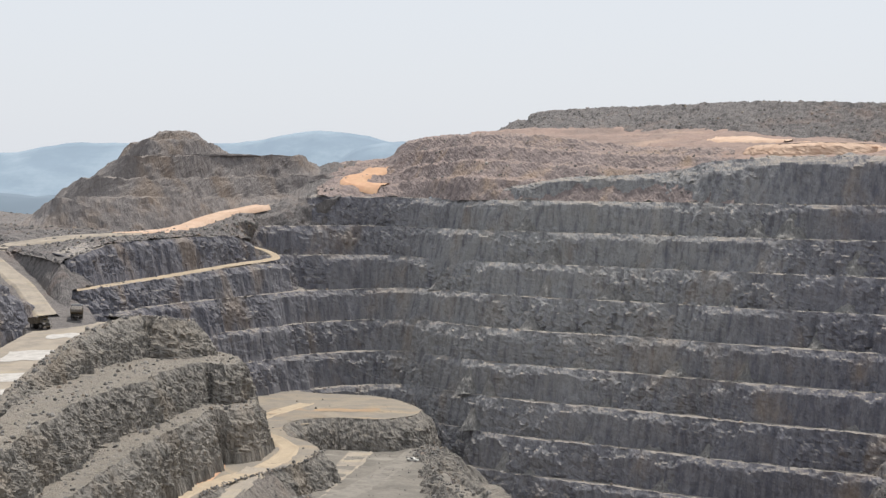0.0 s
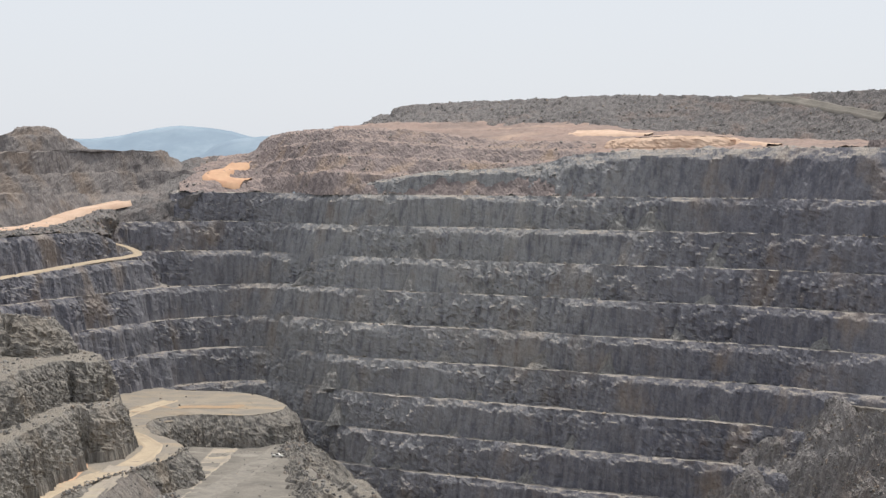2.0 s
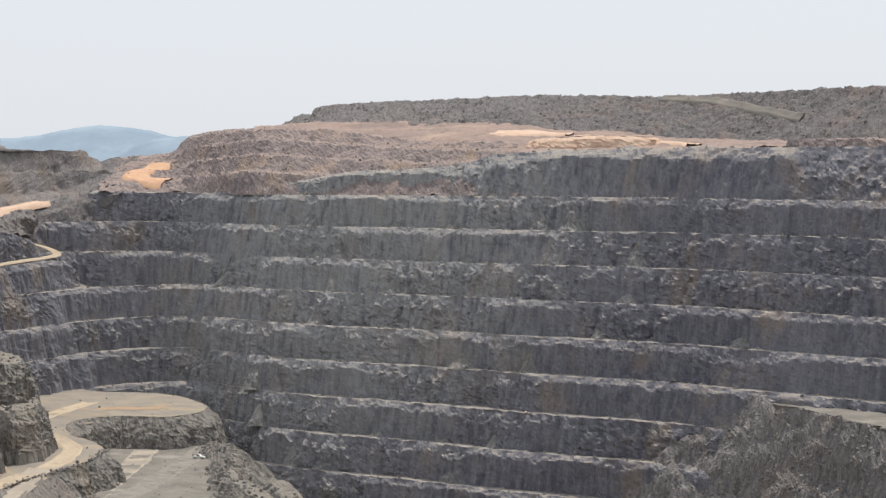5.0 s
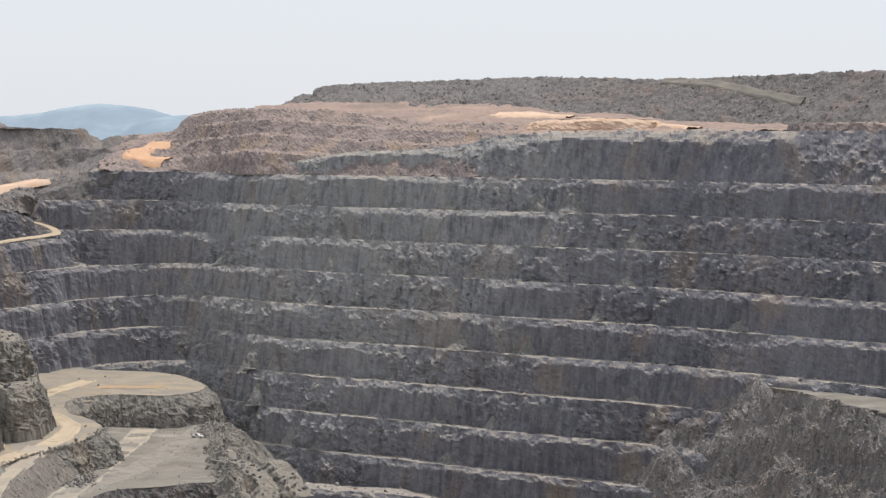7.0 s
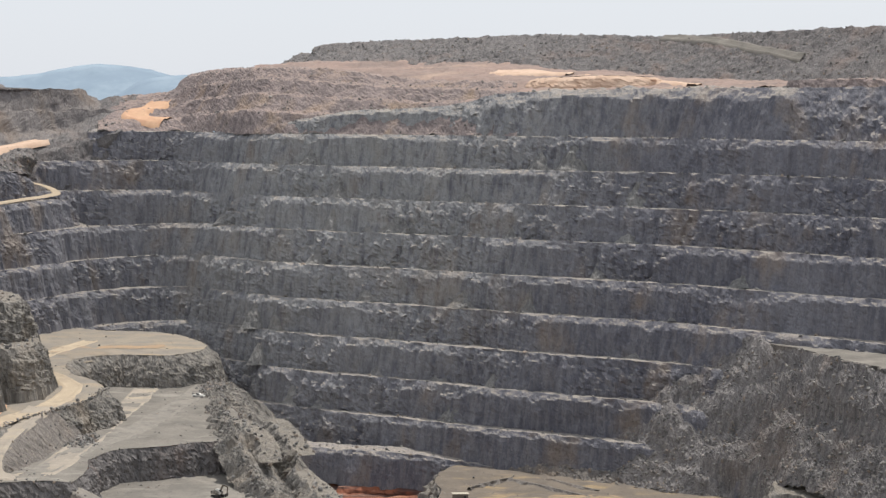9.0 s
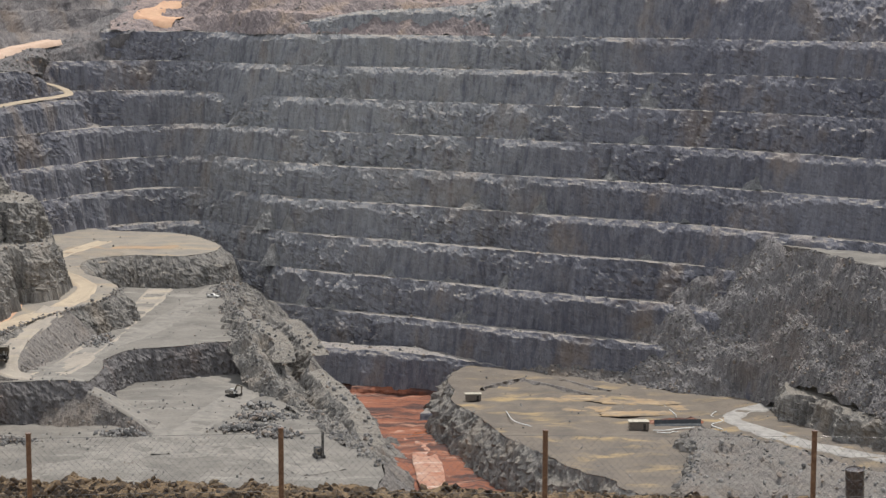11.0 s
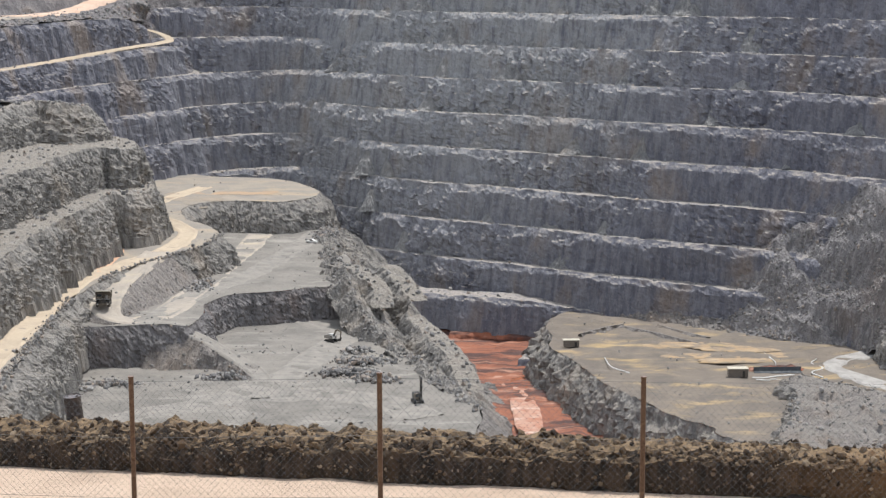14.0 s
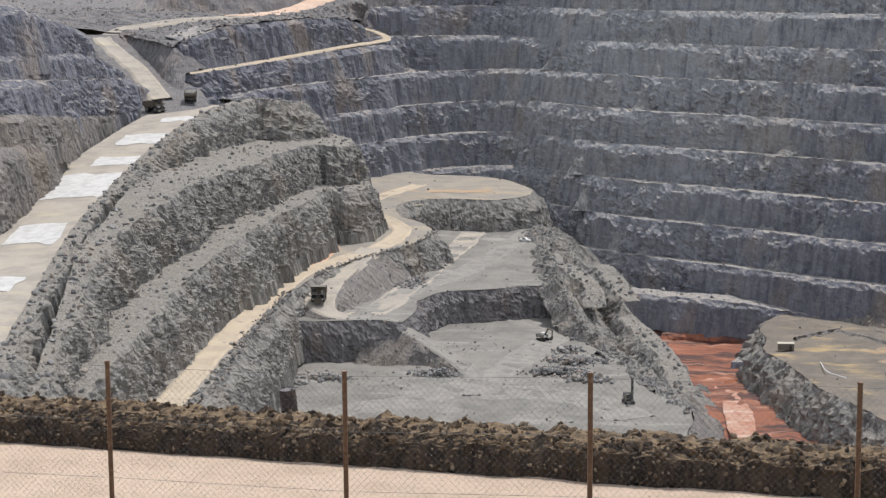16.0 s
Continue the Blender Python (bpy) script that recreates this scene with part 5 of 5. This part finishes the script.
# sump with a lined dark front and red earth round it, pipes
sump = tagged(new("sump"), "open dark-lined sump with red earth heaped behind", "sump")
bm = prism(bmesh.new(), [(-1.5, 0), (1.0, 0), (1.0, 2.3), (0.6, 2.3), (0.2, 1.0), (-1.2, 0.5)], 17)
part("lining", bm, BLACK, sump)
rim_grid = []
for u in np.linspace(0, 1, 9):
    xs = np.linspace(-10, 11, 60)
    zz = math.sin(u * math.pi) ** 0.7 * (2.2 + 0.9 * fbm(xs / 3, u * 2, 0.5, 3)) * np.clip(1.1 - (xs / 11.5) ** 4, 0, 1)
    rim_grid.append(np.column_stack([xs, 0.7 + u * 6 + 0.4 * vnoise(xs / 2, u, 3.0), zz]))
sheet("rim", np.array(rim_grid), REDMUD, sump)["label"] = "heaped red-brown earth"
sump.matrix_basis = pose(89, 659, -135.3, 0, 0, 4)


def pipe(points, r, label):
    c = spline(points, 0.8)
    ring = np.linspace(0, 2 * np.pi, 7)[:-1]
    n = outward(c)
    grid = np.array([np.column_stack([c[:, 0] + n[:, 0] * r * np.cos(a), c[:, 1] + n[:, 1] * r * np.cos(a), c[:, 2] + r + r * np.sin(a)]) for a in ring] )
    grid = np.concatenate([grid, grid[:1]])
    return tagged(sheet("pipe", grid, PIPE, smooth=True), label, "pipe", "pipes on the terrace")


pipe([(79, 650, -135), (83, 648, -134.6), (88, 650, -134.4), (94, 653, -134.6)], 0.25, "white plastic pipe lying before the sump")
pipe([(80, 647, -135), (84, 645, -134.8), (86, 647, -134.8), (91, 645, -135)], 0.22, "curled white plastic hose on the ground")
pipe([(88, 690, -134.8), (90, 675, -134.6), (89, 664, -133.4)], 0.22, "white pipe leading to the sump")
pipe([(106, 680, -134.8), (103, 672, -134.6), (106, 664, -134.6), (101, 658, -134.8), (104, 650, -134.8)], 0.25, "bent white hose beside the pale road")
pipe([(28, 680, -134.8), (30, 664, -134.7), (36, 655, -134.8)], 0.2, "thin white hose near the terrace's edge")

# pools of rusty water and salt-edged mud in the pit bottom
def pool(x, y, z, rx, ry, rot, material, label, name="pool", category="pool"):
    a = np.linspace(0, 2 * np.pi, 64, endpoint=False)
    rr = 1 + 0.22 * fbm(np.cos(a) * 1.5 + x, np.sin(a) * 1.5 + y, 0.0, 3)
    px, py = np.cos(a) * rr * rx, np.sin(a) * rr * ry
    ca, sa = math.cos(radians(rot)), math.sin(radians(rot))
    rings = [np.column_stack([x + (px * ca - py * sa) * k, y + (px * sa + py * ca) * k, np.full(64, z - (0.3 if k > 1 else 0))]) for k in (0.02, 0.4, 0.8, 1.0, 1.12)]
    return tagged(sheet(name, np.array(rings), material, closed=True, smooth=True), label, category, kind="structure")


SALT = dirt("pinkish_salt_crust", (0.42, 0.26, 0.19), (0.36, 0.17, 0.11), 6, 0.8, 0.2, (0.6, 0.5, 0.42))
pool(-1, 705, -149.3, 12, 14, 10, SALT, "pinkish salt crust round a rusty pool", "salt_flat", "mud")
pool(0, 703, -149.0, 8, 8, 0, WATER, "small pool of rusty orange water")
pool(-1, 655, -149.2, 5, 30, 4, SALT, "pale pink mud of a drying channel", "salt_flat", "mud")
pool(-12, 748, -149.2, 6, 26, 20, SALT, "pinkish mud bank along the channel", "salt_flat", "mud")
pool(-18, 790, -148.0, 16, 9, 5, SALT, "pale orange mud flat", "salt_flat", "mud")
pool(-8, 768, -148.6, 12, 5, 0, WATER, "long pool of dark rusty water")
pool(-22, 812, -146.8, 20, 4, -6, PALE, "whitish crust at the foot of the wall", "salt_flat", "mud")
STAIN = dirt("ochre_mud_stain", (0.34, 0.245, 0.145), (0.2, 0.168, 0.13), 4, 0.8, 0.4, (0.42, 0.33, 0.22))
for x, y, rx, ry, rot in ((60, 704, 16, 5, 5), (79, 697, 15, 5, -4), (75, 677, 12, 4, 8), (63, 684, 14, 4, 0), (93, 687, 8, 4, 0), (88, 720, 9, 3, 4)):
    pool(x, y, -134.45, rx, ry, rot, STAIN, "yellow-ochre mud stain drying on the terrace", "mud_stain", "mud")
B = [-1.2, 0, 2, 4, 5.5, 7]
foot = loft("foot_rubble", [rim(B, -3, [-142, -138, -134, -131, -131, -131], 9), rim(B, -14, [-146, -143, -140, -138.5, -137, -136.5], 9), rim(B, -20, [-149, -146, -143, -140, -137.5, -136.5], 9), rim(B, -29, [-151] * 6, 9)], TALUS, None, 1.3, 9, 1.4, 5.0)
tagged(foot, "grey rubble apron at the foot of the pit wall", "slope", kind="structure")
for key in [q for q in SKINS if q.startswith("embankment")]:
    p, q = strewn(SKINS[key], 350, 0.2, 1.2, len(key))
    rocks("embankment_stones", p, q, STONES, "tipped grey stones on the road's bank", seed=len(key))
p, q = strewn(SKINS["foot_rubble"], 1500, 0.3, 1.8, 31)
rocks("foot_stones", p, q, STONES, "fallen grey stones at the wall's foot", seed=31)
step_a = bench("mud_step", [(-34, 778, -146), (-20, 776, -145.5), (-4, 772, -145.5), (9, 770, -146)], -150, 9, REDMUD, None, batter=55, rough=0.7, rows=6)
tagged(step_a, "low red mud step across the pit bottom", "scarp", kind="structure")
step_b = bench("mud_step", [(-4, 728, -146), (4, 726, -145.5), (14, 724, -145)], -150, 8, GREY, None, batter=65, rough=0.7, rows=6)
tagged(step_b, "dark low rock step beside the rusty pool", "scarp", kind="structure")
# pale strips of crushed stone laid over the ramp
for y0, y1, a, b in ((395, 425, 0.05, 0.62), (448, 462, 0.06, 0.66), (497, 522, 0.2, 0.72), (556, 592, 0.12, 0.8), (606, 620, 0.3, 0.9), (640, 660, 0.25, 0.95), (684, 694, 0.4, 0.95)):
    ys = np.linspace(y0, y1, 14)
    left = np.interp(ys, [360, 420, 467, 517, 589, 662, 700], [-185, -203, -210, -220, -229, -233, -233])
    right = np.interp(ys, [360, 420, 497, 546, 608, 664, 702], [-156, -168, -184, -192, -200, -205, -203])
    rows_ = []
    for u in np.linspace(a, b, 12):
        w = u + 0.05 * vnoise(ys / 5, u * 9, 1.0)
        rows_.append(np.column_stack([left + (right - left) * w, ys + 3 * vnoise(u * 6, y0, ys * 0.02), 0 * ys]))
    g = np.array(rows_)
    g[..., 2] = drape(g[..., 0], g[..., 1], [ramp], np.full(g.shape[:2], -60.0)) + 0.12
    tagged(sheet("gravel_patch", g, PALE, smooth=True), "whitish strip of crushed stone on the ramp", "gravel", "gravel strips", "structure")

# ---- oil drums on the berm ----
def oil_drum(m, label):
    bm = bmesh.new()
    prof = [(0.0, 0.0), (0.27, 0.0), (0.285, 0.02), (0.28, 0.05), (0.275, 0.28), (0.29, 0.3), (0.275, 0.32), (0.275, 0.56), (0.29, 0.58), (0.275, 0.6), (0.278, 0.84), (0.288, 0.87), (0.27, 0.875), (0.26, 0.85), (0.0, 0.85)]
    a = [[bm.verts.new((r * math.cos(k * math.pi / 12) * (1 + 0.03 * math.sin(k * 1.7 + z * 5)), r * math.sin(k * math.pi / 12), z)) for k in range(24)] for r, z in prof[1:-1]]
    for p, q in zip(a[:-1], a[1:]):
        for k in range(24):
            bm.faces.new((p[k], p[(k + 1) % 24], q[(k + 1) % 24], q[k]))
    bm.faces.new(list(reversed(a[0])))
    bm.faces.new(a[-1])
    d = tagged(new("oil_drum"), label, "drum", "drums along the berm")
    part("shell", bm, DRUM, d)
    for z in (0.3, 0.58):
        bm = rod(bmesh.new(), (0, 0, z - 0.012), (0, 0, z + 0.012), 0.296, 24)
        part("hoop", bm, DRUM, d)
    part("bung", rod(bmesh.new(), (0.15, 0, 0.85), (0.15, 0, 0.88), 0.035, 8), DARK, d)
    d.matrix_basis = m


DRUM = plain("scuffed_grey_drum", (0.09, 0.075, 0.068), 0.6, 0.3, (0.16, 0.12, 0.1), 0.3)
oil_drum(pose(-14.5, 57.5, 0.58, 4, -4, 0), "dark scuffed steel drum leaning on the berm")
oil_drum(pose(12.6, 54.0, 1.0, 2, -4, 30), "dark scuffed steel drum at the berm's end")

# ---- chain-link fence ----
fence = tagged(new("fence"), "chain-link fence with rusty brown steel posts", "fence")
FA, FD = radians(5.0), 21.0
ALONG = Vector((math.cos(FA), -math.sin(FA), 0))
FOOT = Vector((math.sin(FA) * FD, math.cos(FA) * FD, 0))
STAKES = [(-19.0, 10.3), (-15.9, 10.3), (-12.8, 10.4), (-9.68, 10.45), (-6.59, 10.47), (-3.59, 10.6), (-0.52, 10.64), (2.53, 10.7), (5.6, 10.7), (8.7, 10.7)]
for s_, top in STAKES:
    p = FOOT + ALONG * s_
    bm = rod(bmesh.new(), (p.x, p.y, 7.2), (p.x + 0.0, p.y, top), 0.031, 12)
    rod(bm, (p.x, p.y, top), (p.x, p.y, top + 0.015), 0.036, 12)
    part("post", bm, RUST, fence)
verts, faces = [], []


def strand(p, q, r=0.0011):
    base = len(verts)
    for e in (p, q):
        for a in (0, 2.1, 4.2):
            verts.append((e[0] + r * math.cos(a), e[1] + r * math.sin(a) * 0.6, e[2] + r * math.sin(a)))
    for i in range(3):
        j = (i + 1) % 3
        faces.append((base + i, base + j, base + 3 + j, base + 3 + i))


HIGH, CELL = 1.85, 0.085
lo, hi = STAKES[0][0], STAKES[-1][0]
for i in range(int((hi - lo + HIGH) / CELL)):
    for way in (1, -1):
        x0 = lo - HIGH + i * CELL if way > 0 else lo + i * CELL
        a, b = max(lo, min(hi, x0)), max(lo, min(hi, x0 + HIGH * way if way > 0 else x0 - HIGH))
        if abs(a - b) < 0.05:
            continue
        za, zb = abs(a - x0), abs(b - x0)
        pts = []
        for s_, dz in ((a, za), (b, zb)):
            p = FOOT + ALONG * s_
            t_ = np.interp(s_, [q[0] for q in STAKES], [q[1] for q in STAKES])
            pts.append((p.x, p.y + 0.035, t_ - 0.06 - HIGH + dz))
        strand(*pts)
me = bpy.data.meshes.new("wire_mesh")
me.from_pydata(verts, [], faces)
me.materials.append(WIRE)
mesh_ob = new("wire_mesh", me)
mesh_ob.parent = fence
for drop in (0.06, 0.75, 1.5):
    c = np.array([[(FOOT + ALONG * q).x, (FOOT + ALONG * q).y + 0.035, h - drop] for q, h in STAKES])
    tube = np.array([c + np.array([0, 0.0022 * math.cos(a), 0.0022 * math.sin(a)]) for a in np.linspace(0, 2 * math.pi, 6)])
    sheet("line_wire", tube, WIRE, fence, smooth=True)

for line in ([(36, 740, -134.2), (46, 728, -133.9), (56, 716, -134.0), (66, 706, -134.4)], [(52, 742, -134.3), (60, 728, -134.0), (70, 718, -134.4)], [(20, 722, -134.2), (30, 733, -133.8), (38, 742, -134.2)]):
    embankment(line, 0.6, -135.2, "low ridge of dug grey mud on the terrace", 1.5)
